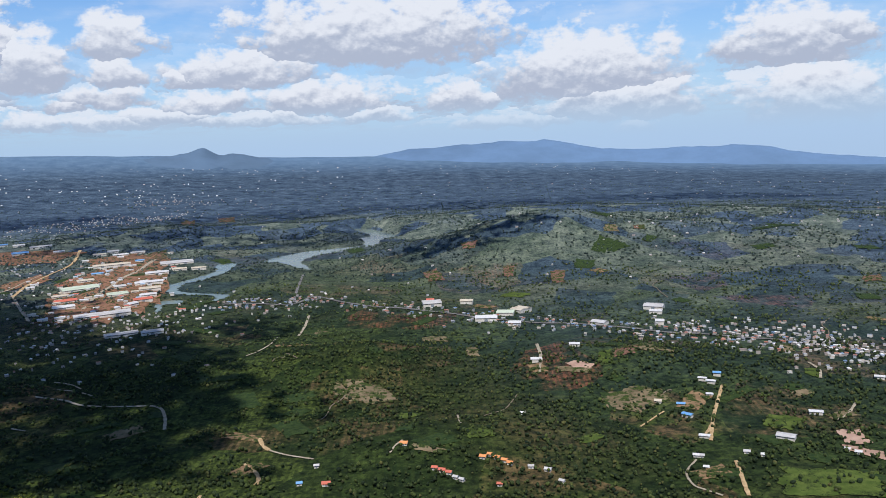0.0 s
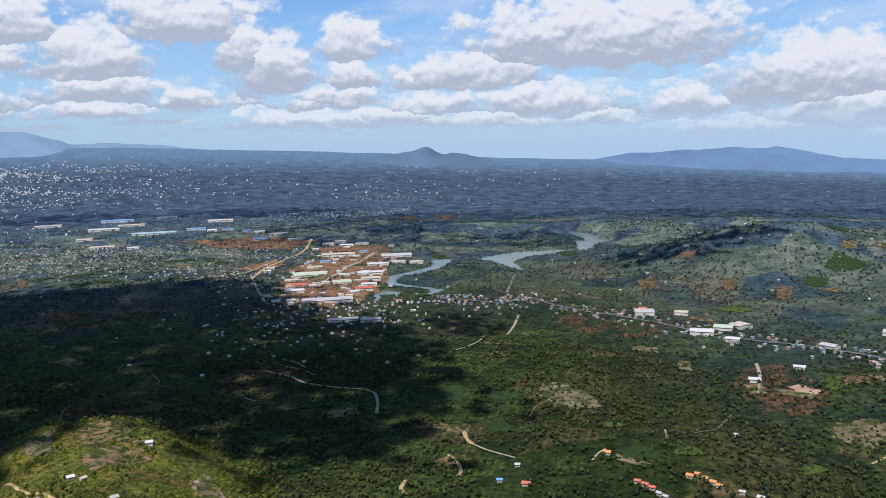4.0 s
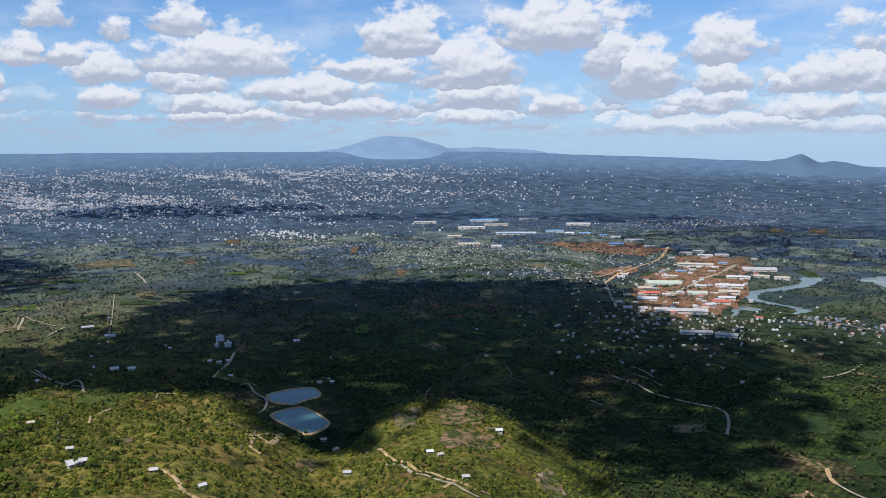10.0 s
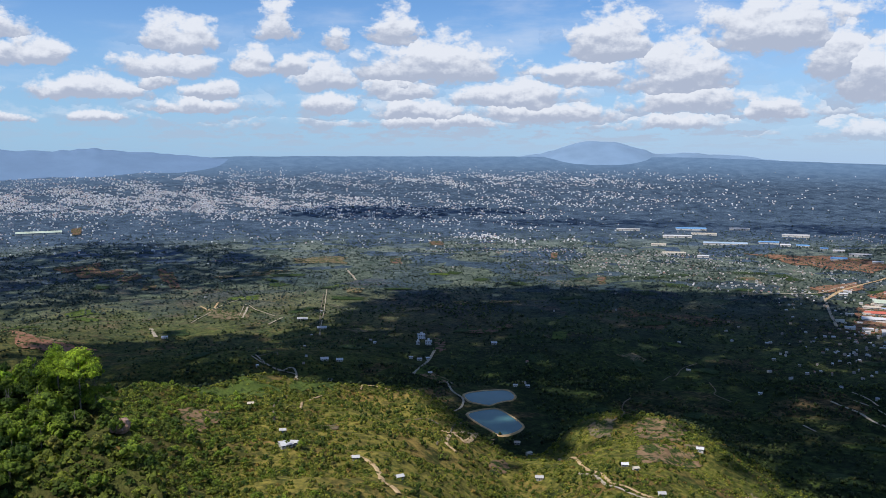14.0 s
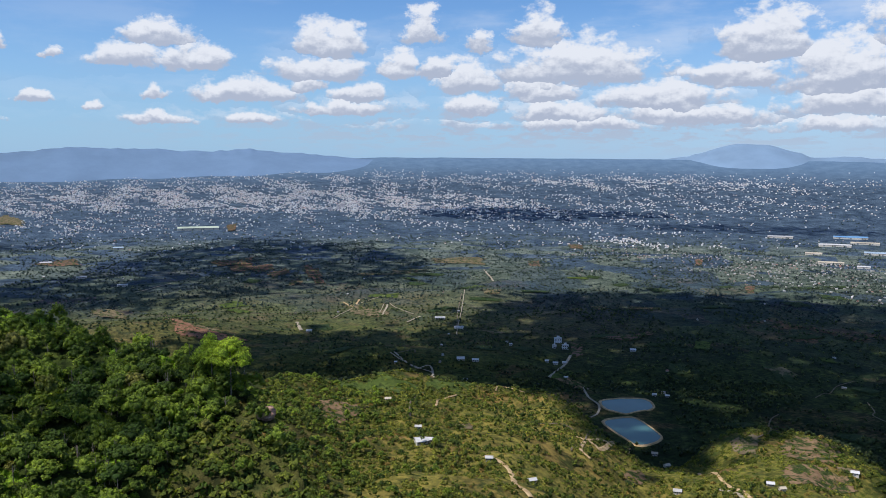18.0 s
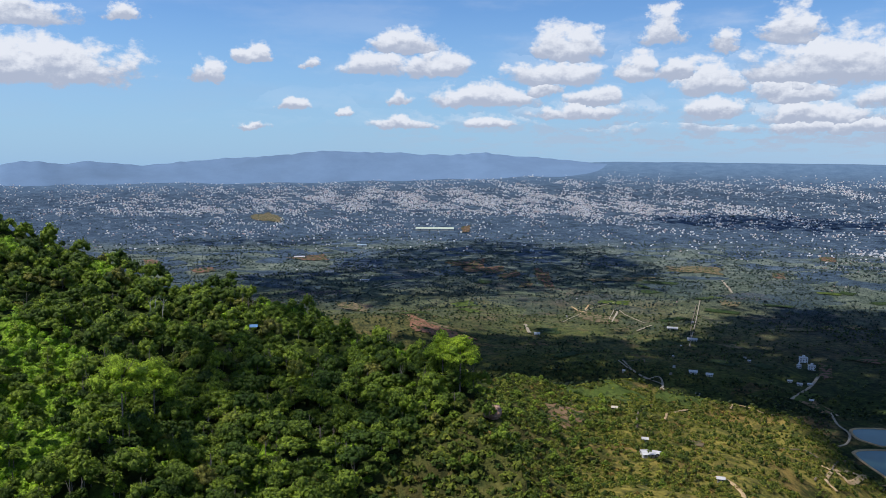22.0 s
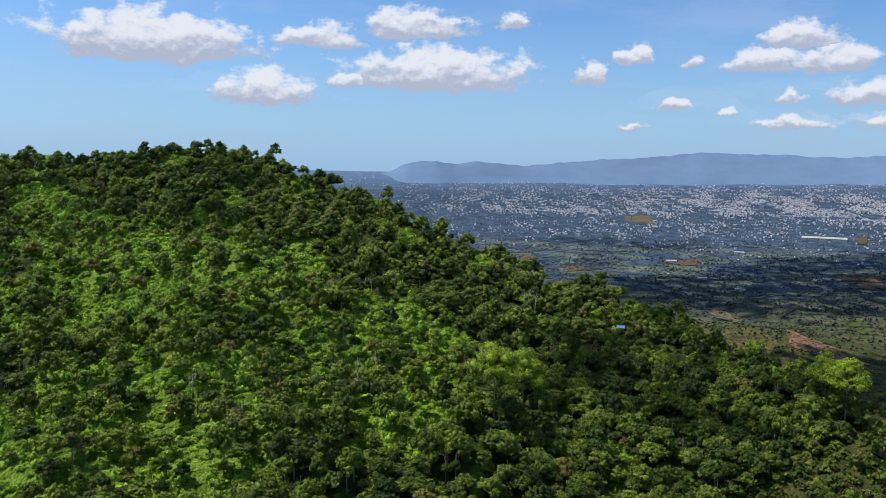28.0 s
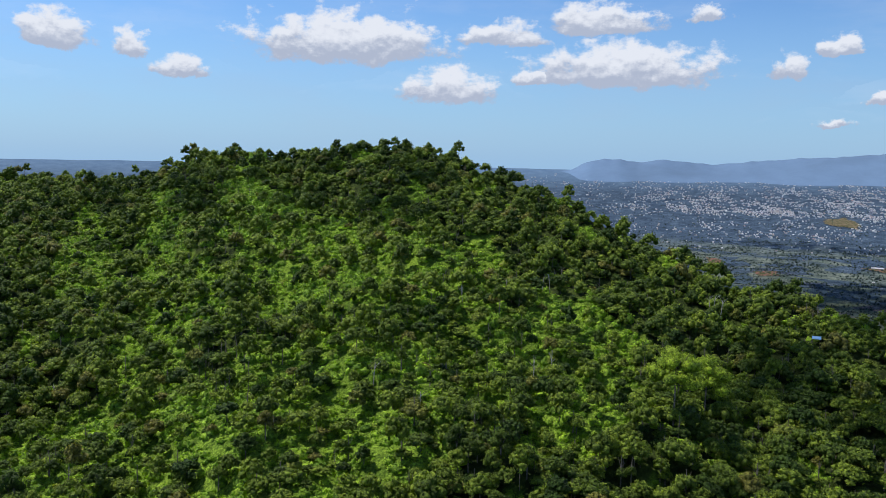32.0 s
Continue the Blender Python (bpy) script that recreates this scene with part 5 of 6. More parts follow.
def bright_tree(az, el, wide, seed):
    at = hit(az, el)
    w = radians(wide) * (at - Vector(EYE)).length
    t = thing("tall_tree", at, "tall tree with a flat yellow-green crown above the wood", "tree", "trees of the wooded spur")
    h = w * 1.25 + 5
    v, f = crown_mesh(300 + seed, h, w * 0.9, 2400, 0.40, 22)
    new("trunk", mesh_from("trunk", *trunk_mesh(310 + seed, h, 0.3, 6, w * 0.35), [BARK], smooth=True)).parent = t
    new("crown", mesh_from("crown", v, f, [SUNLEAF], smooth=True)).parent = t


def boulder(az, el, wide):
    at = hit(az, el)
    w = radians(wide) * (at - Vector(EYE)).length
    bm = bmesh.new()
    bmesh.ops.create_icosphere(bm, subdivisions=4, radius=1.0)
    for v in bm.verts:
        k = 1 + 0.10 * noise.noise(v.co * 9) + 0.26 * noise.noise(v.co * 1.7) + 0.10 * noise.noise(v.co * 4.5)
        v.co = Vector((v.co.x * w * 0.46, v.co.y * w * 0.4, v.co.z * w * 0.34)) * k
    ob = part("boulder", bm, plain_mat("pink_rock", (0.17, 0.105, 0.075), (0.42, 0.28, 0.21), 1.1, 0.9, 0.6, 0.2))
    ob.matrix_basis = pose(at.x, at.y, at.z + w * 0.28, 0, 0, az)
    tagged(ob, "large pinkish boulder half sunk in the hillside scrub", "boulder")


def tarp(az, el):
    at = hit(az, el)
    t = thing("tarpaulin_shelter", at, "small blue tarpaulin shelter among the trees", "shelter", turn=az)
    bm = gable_roof(2.6, 2.2, 6.0, 0.7, 0.2, 0.04)
    part("cover", bm, ROOF["blue"], t)
    for x in (-1.2, 1.2):
        for y in (-1.0, 1.0):
            part("pole", box(x - 0.06, x + 0.06, y - 0.06, y + 0.06, -1, 6.0), BARK, t)


track("dirt_road", DIRT, 5, [(-18.59, -17.23), (-18.30, -18.31), (-18.01, -19.39), (-17.87, -20.70)])
track("dirt_road", DIRT, 4, [(-17.90, -19.75), (-17.65, -20.22), (-17.32, -20.56)])
track("dirt_road", DIRT, 5, [(-19.50, -21.84), (-19.83, -22.73), (-20.12, -23.39), (-20.34, -23.91)])
track("farm_track", PALE, 3, [(-16.91, -22.02), (-16.28, -22.76), (-16.76, -23.49), (-17.57, -23.84), (-18.68, -24.09)])
track("farm_track", PALE, 3, [(4.43, -21.52), (4.00, -21.07), (3.50, -20.74)])
track("road", ASPHALT, 9, [(15.06, -10.79), (13.03, -10.90), (10.41, -11.19), (8.85, -10.78), (6.57, -11.36), (3.48, -11.89), (-0.43, -12.46), (-3.55, -12.96), (-6.67, -13.30), (-10.52, -13.49), (-13.92, -13.80), (-17.58, -13.98), (-21.11, -14.14), (-24.49, -14.35), (-28.26, -14.52)])
track("road", ASPHALT, 7, [(9.63, -9.24), (9.94, -9.86), (10.40, -11.08)])
track("dirt_road", PALE, 6, [(9.43, -11.99), (9.75, -12.72), (10.25, -13.32)])
track("farm_track", PALE, 5, [(-24.59, -16.45), (-24.51, -15.91), (-23.91, -15.50)])
track("farm_track", PALE, 4, [(-25.49, -18.87), (-26.20, -18.39), (-26.70, -17.67)])
track("dirt_road", PALE, 6, [(-6.38, -16.62), (-6.49, -15.49), (-6.24, -14.73)])
track("farm_track", PALE, 4, [(11.70, -13.31), (12.11, -13.65), (13.09, -14.11), (13.86, -14.30)])
track("farm_track", DIRT, 3, [(-13.20, -20.08), (-14.23, -19.47), (-14.80, -19.08)])
track("dirt_road", PALE, 5, [(26.96, -15.10), (25.40, -15.64), (24.22, -16.16), (21.85, -16.57), (19.87, -16.84), (19.41, -17.48), (19.50, -18.44)])
track("dirt_road", DIRT, 6, [(13.38, -19.74), (13.14, -20.27), (12.75, -20.54)])
track("farm_track", PALE, 3, [(12.75, -20.54), (11.67, -21.03), (9.75, -21.52)])
track("dirt_road", DIRT, 5, [(14.54, -21.26), (13.88, -21.84), (13.64, -22.30), (13.87, -22.59)])
track("dirt_road", DIRT, 5, [(17.59, -22.85), (17.95, -23.28), (17.63, -23.63)])
track("dirt_road", DIRT, 6, [(52.44, -18.45), (51.21, -18.87), (50.53, -19.06), (48.79, -19.02)])
track("dirt_road", DIRT, 4, [(51.43, -19.81), (52.09, -19.26), (51.89, -18.80), (50.90, -18.50), (49.95, -18.79)])
track("farm_track", DIRT, 4, [(44.24, -20.10), (42.31, -20.67), (41.06, -21.11), (38.87, -21.86), (37.01, -22.41), (35.50, -22.94)])
track("dirt_road", DIRT, 5, [(38.84, -22.56), (37.76, -22.15), (37.01, -22.48)])
track("road", PALE, 14, [(23.70, -10.19), (22.91, -9.47), (21.33, -8.57), (19.97, -7.97), (18.92, -7.37)])
track("dirt_road", DIRT, 11, [(27.57, -8.90), (26.78, -8.38), (25.60, -7.88), (24.03, -7.26), (23.51, -6.46)])
track("road", PALE, 8, [(27.53, -8.90), (27.21, -9.76), (26.84, -10.53)])
track("farm_track", PALE, 4, [(65.15, -13.03), (64.44, -13.63), (63.53, -14.13), (62.42, -14.42), (62.62, -14.78)])
track("farm_track", FOOTPATH, 2.6, [(60.76, -11.91), (60.72, -10.49), (60.45, -9.06)])
track("dirt_road", DIRT, 5, [(58.76, -19.90), (57.03, -20.82), (56.57, -21.63), (55.48, -22.50)])
track("farm_track", PALE, 6, [(54.39, -14.64), (53.36, -13.76), (52.88, -13.09)])
track("farm_track", DIRT, 6, [(68.60, -9.62), (67.91, -9.95), (67.46, -9.40)])
track("farm_track", PALE, 6, [(65.89, -10.52), (65.54, -9.84)])
track("farm_track", PALE, 6, [(64.24, -11.06), (63.30, -10.63)])
track("farm_track", PALE, 7, [(58.90, -7.45), (58.27, -8.23)])
track("farm_track", PALE, 7, [(32.38, -8.84), (28.56, -8.60), (26.89, -8.16), (25.85, -7.75)])
track("farm_track", DIRT, 3, [(62.19, -16.71), (61.91, -16.22), (60.76, -15.89)])
track("farm_track", PALE, 3, [(25.65, -14.92), (24.65, -15.16), (23.66, -15.63)])
track("farm_track", PALE, 4, [(51.61, -15.30), (52.00, -15.11), (51.69, -15.75), (50.95, -16.25), (51.03, -16.88), (51.51, -17.17)])
track("farm_track", PALE, 9, [(71.75, -10.90), (71.44, -11.46)])
track("farm_track", PALE, 5, [(82.20, -8.51), (79.87, -8.03)])
track("farm_track", PALE, 3, [(25.78, -14.44), (24.88, -14.69), (24.26, -15.10)])
track("farm_track", PALE, 3, [(28.49, -16.74), (27.73, -17.00)])
track("farm_track", PALE, 3, [(-0.51, -19.31), (-0.69, -19.84)])
plot(CLAY, [(26.21, -10.48), (25.44, -9.04), (22.88, -8.09), (19.76, -7.05), (18.41, -7.45), (18.55, -9.64), (19.61, -10.51), (22.94, -11.12)], 0.4)
plot(CLAY, [(25.38, -8.50), (22.88, -7.93), (20.71, -8.27), (23.21, -8.66)], 0.8)
plot(CLAY, [(28.52, -8.18), (25.79, -7.72), (25.30, -8.11), (27.87, -8.51)], 0.6)
plot(CLAY, [(32.09, -6.22), (26.72, -6.15), (23.24, -6.61), (25.19, -7.04), (29.06, -6.82)], 0.6)
plot(REDSOIL, [(19.76, -7.13), (18.33, -6.91), (18.38, -7.45), (19.46, -7.52)], 0.8)
plot(CLAY, [(25.97, -10.25), (25.06, -9.81), (24.49, -10.44), (25.47, -10.57)], 0.8)
plot(CLAY, [(23.25, -7.08), (20.15, -6.97), (19.77, -7.36), (22.87, -7.47)], 0.7)
plot(TAN, [(-1.31, -14.79), (-2.10, -14.82), (-2.20, -15.39), (-1.33, -15.36)], 0.6)
plot(TAN, [(-7.49, -16.18), (-10.01, -16.37), (-9.69, -16.63), (-7.75, -16.59)], 0.6)
plot(MEADOW, [(-10.57, -15.14), (-11.33, -15.13), (-11.43, -15.99), (-10.29, -15.92)], 0.6)
plot(REDSOIL, [(-11.34, -15.06), (-13.16, -14.74), (-12.96, -15.34), (-11.44, -15.61)], 0.6)
plot(TAN, [(-13.16, -14.67), (-14.20, -14.65), (-14.20, -15.09), (-13.15, -15.11)], 0.6)
plot(TAN, [(1.82, -14.01), (0.04, -14.01), (-0.03, -14.32), (1.63, -14.24)], 0.6)
plot(PINK, [(-25.51, -19.41), (-26.87, -19.33), (-27.69, -19.99), (-26.24, -20.16)], 0.6)
plot(PINK, [(-25.85, -20.27), (-28.43, -20.39), (-28.44, -20.85), (-26.25, -20.56)], 0.6)
plot(TAN, [(2.79, -21.00), (0.40, -21.48), (1.22, -21.70), (2.61, -21.44)], 0.6)
plot(TAN, [(8.32, -17.28), (6.11, -16.62), (3.99, -17.52), (6.98, -17.76)], 0.8)
plot(MEADOW, [(-22.23, -21.94), (-28.46, -21.53), (-28.50, -22.91), (-22.43, -23.69)], 0.6)
plot(MEADOW, [(-0.87, -20.14), (-2.88, -20.12), (-3.05, -20.75), (-1.25, -20.81)], 0.6)
plot(MEADOW, [(-21.50, -18.81), (-23.90, -18.95), (-22.89, -19.73), (-21.16, -19.53)], 0.6)
plot(MEADOW, [(-23.61, -15.87), (-24.58, -15.80), (-24.52, -16.39), (-23.69, -16.21)], 0.6)
plot(REDSOIL, [(1.48, -9.65), (0.49, -9.39), (-0.06, -10.18), (1.04, -10.25)], 0.8)
plot(REDSOIL, [(-4.07, -9.45), (-4.85, -9.36), (-4.75, -10.12), (-4.16, -10.14)], 0.8)
plot(REDSOIL, [(-7.27, -9.84), (-8.31, -9.75), (-8.21, -10.55), (-7.44, -10.61)], 0.8)
plot(REDSOIL, [(-1.22, -7.69), (-2.39, -7.62), (-2.17, -8.19), (-1.40, -8.16)], 0.8)
plot(REDSOIL, [(-12.88, -6.88), (-13.62, -6.85), (-13.69, -7.08), (-12.95, -7.07)], 0.8)
plot(TAN, [(-11.77, -6.78), (-11.02, -6.84), (-10.94, -7.18), (-11.95, -7.20)], 0.8)
plot(REDSOIL, [(-26.81, -10.03), (-27.89, -9.85), (-27.96, -10.19), (-26.97, -10.30)], 0.8)
plot(TAN, [(-10.43, -18.21), (-12.74, -17.62), (-14.43, -18.12), (-13.48, -19.24), (-11.00, -18.94)], 0.6)
plot(REDSOIL, [(17.30, -5.14), (16.41, -5.13), (16.44, -5.42), (17.25, -5.36)], 0.8)
plot(REDSOIL, [(14.97, -5.12), (13.88, -5.08), (13.90, -5.38), (14.88, -5.35)], 0.8)
plot(REDSOIL, [(71.07, -7.19), (70.22, -7.34), (69.76, -8.35), (70.44, -8.30)], 0.6)
plot(REDSOIL, [(76.25, -7.03), (74.67, -6.93), (74.53, -7.29), (75.81, -7.41)], 0.6)
plot(REDSOIL, [(73.74, -7.56), (72.41, -7.25), (72.09, -7.55), (73.26, -7.87)], 0.6)
plot(TAN, [(62.54, -6.65), (58.99, -6.57), (58.93, -7.07), (62.37, -6.96)], 0.6)
plot(REDSOIL, [(55.95, -6.83), (55.18, -6.77), (55.11, -7.16), (55.80, -7.14)], 0.6)
plot(TAN, [(68.60, -9.69), (65.41, -10.18), (65.57, -10.61), (67.92, -10.32)], 0.6)
plot(REDSOIL, [(44.92, -6.40), (44.42, -6.40), (44.50, -6.82), (44.88, -6.82)], 0.6)
plot(REDSOIL, [(41.85, -7.99), (41.16, -7.98), (41.23, -8.44), (41.65, -8.44)], 0.6)
plot(TAN, [(59.05, -8.73), (57.71, -8.78), (57.91, -9.07), (58.86, -9.04)], 0.6)
plot(REDSOIL, [(53.24, -5.65), (52.27, -5.66), (52.23, -5.89), (53.16, -5.88)], 0.6)
plot(REDSOIL, [(51.37, -11.89), (49.02, -11.73), (47.65, -11.23), (47.53, -11.46), (49.02, -11.99)], 0.6)
plot(REDSOIL, [(52.94, -12.17), (52.16, -12.34), (52.09, -13.03), (52.80, -13.20)], 0.6)
plot(CLAY, [(81.06, -10.25), (79.16, -10.78), (74.97, -12.02), (76.57, -12.11), (79.36, -11.44)], 0.8)
plot(TAN, [(84.88, -9.44), (82.77, -9.80), (82.57, -10.15), (84.19, -9.92)], 0.8)
plot(TAN, [(90.4, -3.55), (89.2, -3.40), (88.30, -3.76), (88.45, -4.03), (90.3, -3.86)], 0.8)
plot(REDSOIL, [(97.30, -6.32), (96.22, -6.49), (96.05, -6.79), (96.95, -6.77)], 0.8)
plot(REDSOIL, [(94.40, -7.05), (92.92, -6.96), (92.74, -7.23), (93.85, -7.32)], 0.8)
plot(REDSOIL, [(88.19, -6.40), (85.50, -6.21), (85.31, -6.60), (86.85, -6.60)], 0.8)
plot(REDSOIL, [(76.25, -4.32), (75.60, -4.20), (75.67, -4.66), (76.13, -4.70)], 0.8)
plot(REDSOIL, [(77.37, -6.68), (74.49, -6.47), (74.67, -6.94), (76.78, -6.98)], 0.8)
plot(REDSOIL, [(74.86, -7.09), (73.33, -6.90), (73.25, -7.28), (74.46, -7.47)], 0.8)
plot(REDSOIL, [(71.24, -7.07), (70.68, -7.06), (70.28, -7.88), (70.96, -7.90)], 0.8)
plot(MEADOW, [(76.93, -9.55), (75.58, -9.33), (75.00, -9.66), (76.54, -9.81)], 0.8)
plot(TAN, [(41.97, -18.15), (40.83, -17.32), (40.48, -17.61), (40.72, -18.48), (41.99, -18.51)], 0.6)
plot(MEADOW, [(26.94, -21.14), (24.73, -21.10), (23.54, -21.71), (26.55, -21.77)], 0.6)
plot(PINKSOIL, [(38.90, -18.96), (37.57, -18.73), (34.94, -19.39), (36.12, -19.94), (38.37, -19.62)], 0.6)
plot(TAN, [(32.12, -21.76), (31.43, -21.24), (30.66, -21.86), (29.92, -23.33), (31.59, -23.22)], 0.7)
plot(MEADOW, [(63.01, -15.19), (61.11, -14.87), (59.60, -15.21), (60.57, -15.64)], 0.6)
plot(TAN, [(35.86, -18.70), (34.52, -18.70), (34.46, -19.14), (35.69, -18.97)], 0.6)
plot(TAN, [(60.82, -17.82), (59.67, -17.78), (59.60, -18.15), (60.64, -18.12)], 0.6)
warehouse(24.81, -9.97, 1.29, 26, 8, "white", 8, 1)
warehouse(23.76, -8.92, 2.19, 60, 9, "green", 8, 3)
warehouse(24.95, -9.28, 0.97, 20, 7, "cream", 8, 1)
warehouse(21.75, -7.64, 2.25, 26, 9, "cream", 4, 1)
warehouse(22.65, -8.09, 0.70, 20, 7, "blue", 4, 1)
warehouse(24.67, -9.63, 1.32, 26, 8, "red", 8, 1)
warehouse(21.58, -9.53, 1.25, 38, 8, "green", 6, 2)
warehouse(20.81, -10.27, 0.70, 24, 8, "white", 35, 1)
warehouse(19.06, -8.37, 1.44, 24, 8, "white", 4, 1)
warehouse(17.78, -7.80, 2.04, 60, 8, "grey", 4, 3)
warehouse(17.65, -8.26, 0.92, 22, 7, "cream", 4, 1)
warehouse(16.42, -8.30, 0.92, 18, 7, "cream", 2, 1)
warehouse(19.61, -8.98, 1.74, 24, 8, "white", 4, 1)
warehouse(19.59, -9.36, 1.32, 26, 8, "cream", 4, 1)
warehouse(20.07, -10.01, 1.17, 30, 8, "red", 6, 2)
warehouse(19.73, -9.74, 1.05, 20, 8, "white", 6, 1)
warehouse(22.60, -10.75, 3.40, 40, 9, "grey", 3, 3)
warehouse(22.40, -6.90, 0.77, 22, 7, "cream", 4, 1)
warehouse(21.58, -6.76, 0.70, 26, 8, "grey", 4, 1)
warehouse(21.16, -7.03, 0.93, 20, 7, "white", 4, 1)
warehouse(20.11, -6.97, 0.86, 22, 7, "grey", 4, 1)
warehouse(20.04, -7.47, 0.54, 18, 7, "blue", 4, 1)
warehouse(26.88, -6.38, 0.93, 34, 9, "blue", 4, 1)
warehouse(24.72, -6.47, 0.62, 20, 7, "white", 4, 1)
warehouse(25.71, -6.06, 1.23, 24, 8, "grey", 4, 1)
warehouse(26.55, -8.54, 0.47, 18, 6, "white", 10, 1)
warehouse(23.38, -8.46, 0.97, 30, 8, "cream", 6, 2)
warehouse(21.38, -9.03, 0.70, 26, 7, "grey", 6, 1)
warehouse(35.77, -4.69, 1.9, 60, 9, "blue", 4, 3)
warehouse(34.95, -5.02, 1.6, 40, 8, "cream", 2, 3)
warehouse(36.62, -5.23, 1.84, 30, 9, "white", 2, 1)
warehouse(33.60, -5.63, 2.72, 50, 9, "bluegrey", 0, 2)
warehouse(30.97, -5.49, 1.21, 40, 9, "blue", 0, 2)
warehouse(29.98, -5.62, 0.62, 30, 8, "white", 0, 1)
warehouse(29.40, -5.02, 1.61, 36, 9, "grey", 0, 1)
warehouse(27.74, -5.77, 0.46, 26, 8, "blue", 0, 1)
warehouse(37.80, -5.81, 0.96, 30, 8, "cream", 0, 1)
warehouse(39.79, -4.81, 1.50, 40, 9, "grey", 0, 2)
warehouse(32.75, -4.69, 1.24, 30, 9, "grey", 0, 1)
warehouse(36.79, -6.32, 1.48, 26, 8, "cream", 0, 1)
warehouse(34.95, -6.51, 0.73, 20, 8, "white", 0, 1)
warehouse(28.96, -5.62, 0.75, 24, 8, "blue", 0, 1)
warehouse(26.90, -5.85, 0.66, 20, 7, "white", 0, 1)
warehouse(78.04, -4.50, 2.58, 90, 10, "green", 0, 3)
warehouse(87.20, -6.41, 0.69, 18, 7, "white", 0, 1)
warehouse(82.99, -5.67, 0.62, 24, 9, "bluegrey", 0, 1)
warehouse(85.21, -7.44, 0.58, 14, 7, "white", 0, 1)
warehouse(82.82, -8.05, 0.62, 14, 7, "white", 0, 1)
warehouse(0.96, -11.83, 1.26, 40, 9, "grey", 6, 2)
warehouse(-1.48, -11.74, 0.86, 22, 8, "cream", -6, 1)
warehouse(-2.81, -13.01, 1.49, 26, 9, "white", -4, 1)
warehouse(-4.76, -13.34, 0.86, 20, 8, "white", -4, 1)
warehouse(-5.22, -12.47, 0.93, 40, 9, "cream", -40, 2)
warehouse(-4.15, -12.63, 1.17, 30, 8, "green", -6, 2)
warehouse(-10.58, -13.34, 1.03, 22, 7, "grey", -30, 1)
warehouse(-14.21, -12.31, 1.29, 30, 8, "grey", -10, 1)
warehouse(-14.33, -12.65, 0.81, 18, 7, "white", -5, 1)
warehouse(-14.57, -13.31, 0.56, 20, 9, "white", 0, 1)
warehouse(-22.61, -20.27, 1.13, 14, 6, "grey", -10, 1)
warehouse(-17.47, -20.52, 0.66, 7, 4, "white", -6, 1)
warehouse(-24.36, -18.60, 0.80, 9, 5, "white", 6, 1)
warehouse(-6.17, -15.79, 0.71, 14, 6, "white", 0, 1)
warehouse(-8.84, -14.84, 0.69, 14, 6, "white", 0, 1)
warehouse(-15.92, -18.61, 0.52, 7, 4, "blue", 0, 1)
warehouse(-16.36, -19.23, 0.67, 8, 5, "blue", -30, 1)
warehouse(-18.25, -16.53, 0.47, 9, 6, "blue", 0, 1)
warehouse(-17.32, -16.89, 0.51, 7, 5, "white", -10, 1)
warehouse(-17.87, -17.08, 0.58, 7, 5, "white", -10, 1)
warehouse(21.59, -12.08, 2.04, 24, 7, "grey", 4, 2)
warehouse(19.68, -12.17, 1.39, 20, 7, "grey", 2, 1)
warehouse(-17.79, -17.91, 0.43, 7, 4, "white", 0, 1)
warehouse(-27.96, -16.10, 0.56, 9, 5, "white", 0, 1)
warehouse(1.05, -11.67, 0.51, 30, 9, "red", 0, 1)
farmhouse(63.26, -19.05, 1.00, 6, "white", 20)
farmhouse(62.69, -18.95, 0.62, 5, "white", -10)
farmhouse(63.45, -18.14, 0.46, 4, "grey", 0)
farmhouse(55.42, -21.43, 0.58, 4, "white", 25)
farmhouse(58.46, -20.10, 0.39, 4, "grey", 0)
farmhouse(39.72, -20.25, 0.54, 5, "white", 10)
farmhouse(38.99, -20.51, 0.46, 5, "cream", 30)
farmhouse(34.80, -18.93, 0.54, 5, "white", 0)
farmhouse(45.56, -21.40, 0.62, 5, "grey", 0)
farmhouse(37.21, -21.93, 0.54, 5, "grey", 15)
farmhouse(47.13, -19.19, 0.46, 5, "cream", 0)
farmhouse(46.32, -19.89, 0.46, 5, "cream", 40)
farmhouse(47.27, -15.44, 0.31, 5, "white", 0)
farmhouse(46.42, -15.42, 0.31, 5, "white", 0)
farmhouse(3.39, -20.96, 0.62, 8, "orange", -12)
farmhouse(-2.20, -22.08, 0.54, 8, "orange", -20)
farmhouse(-2.72, -22.02, 0.46, 8, "orange", -20)
farmhouse(-3.19, -22.25, 0.46, 8, "orange", -20)
farmhouse(-3.71, -22.40, 0.50, 9, "orange", -20)
farmhouse(-4.11, -22.52, 0.46, 9, "orange", -20)
farmhouse(1.27, -22.78, 0.50, 8, "red", -20)
farmhouse(0.76, -22.95, 0.54, 8, "red", -20)
farmhouse(0.28, -23.12, 0.50, 8, "red", -20)
farmhouse(-0.19, -23.46, 0.42, 7, "grey", -35)
farmhouse(-0.63, -23.62, 0.42, 7, "grey", -35)
farmhouse(-3.33, -23.83, 0.39, 6, "red", -10)
farmhouse(10.90, -23.00, 0.46, 6, "blue", 0)
farmhouse(9.02, -23.19, 0.69, 7, "red", -10)
farmhouse(9.63, -21.92, 0.39, 5, "grey", 0)
farmhouse(-16.91, -21.81, 0.46, 6, "white", 0)
farmhouse(-17.28, -21.79, 0.39, 6, "grey", 0)
farmhouse(-17.57, -22.43, 0.23, 5, "white", 0)
farmhouse(-5.58, -22.86, 0.46, 6, "grey", 0)
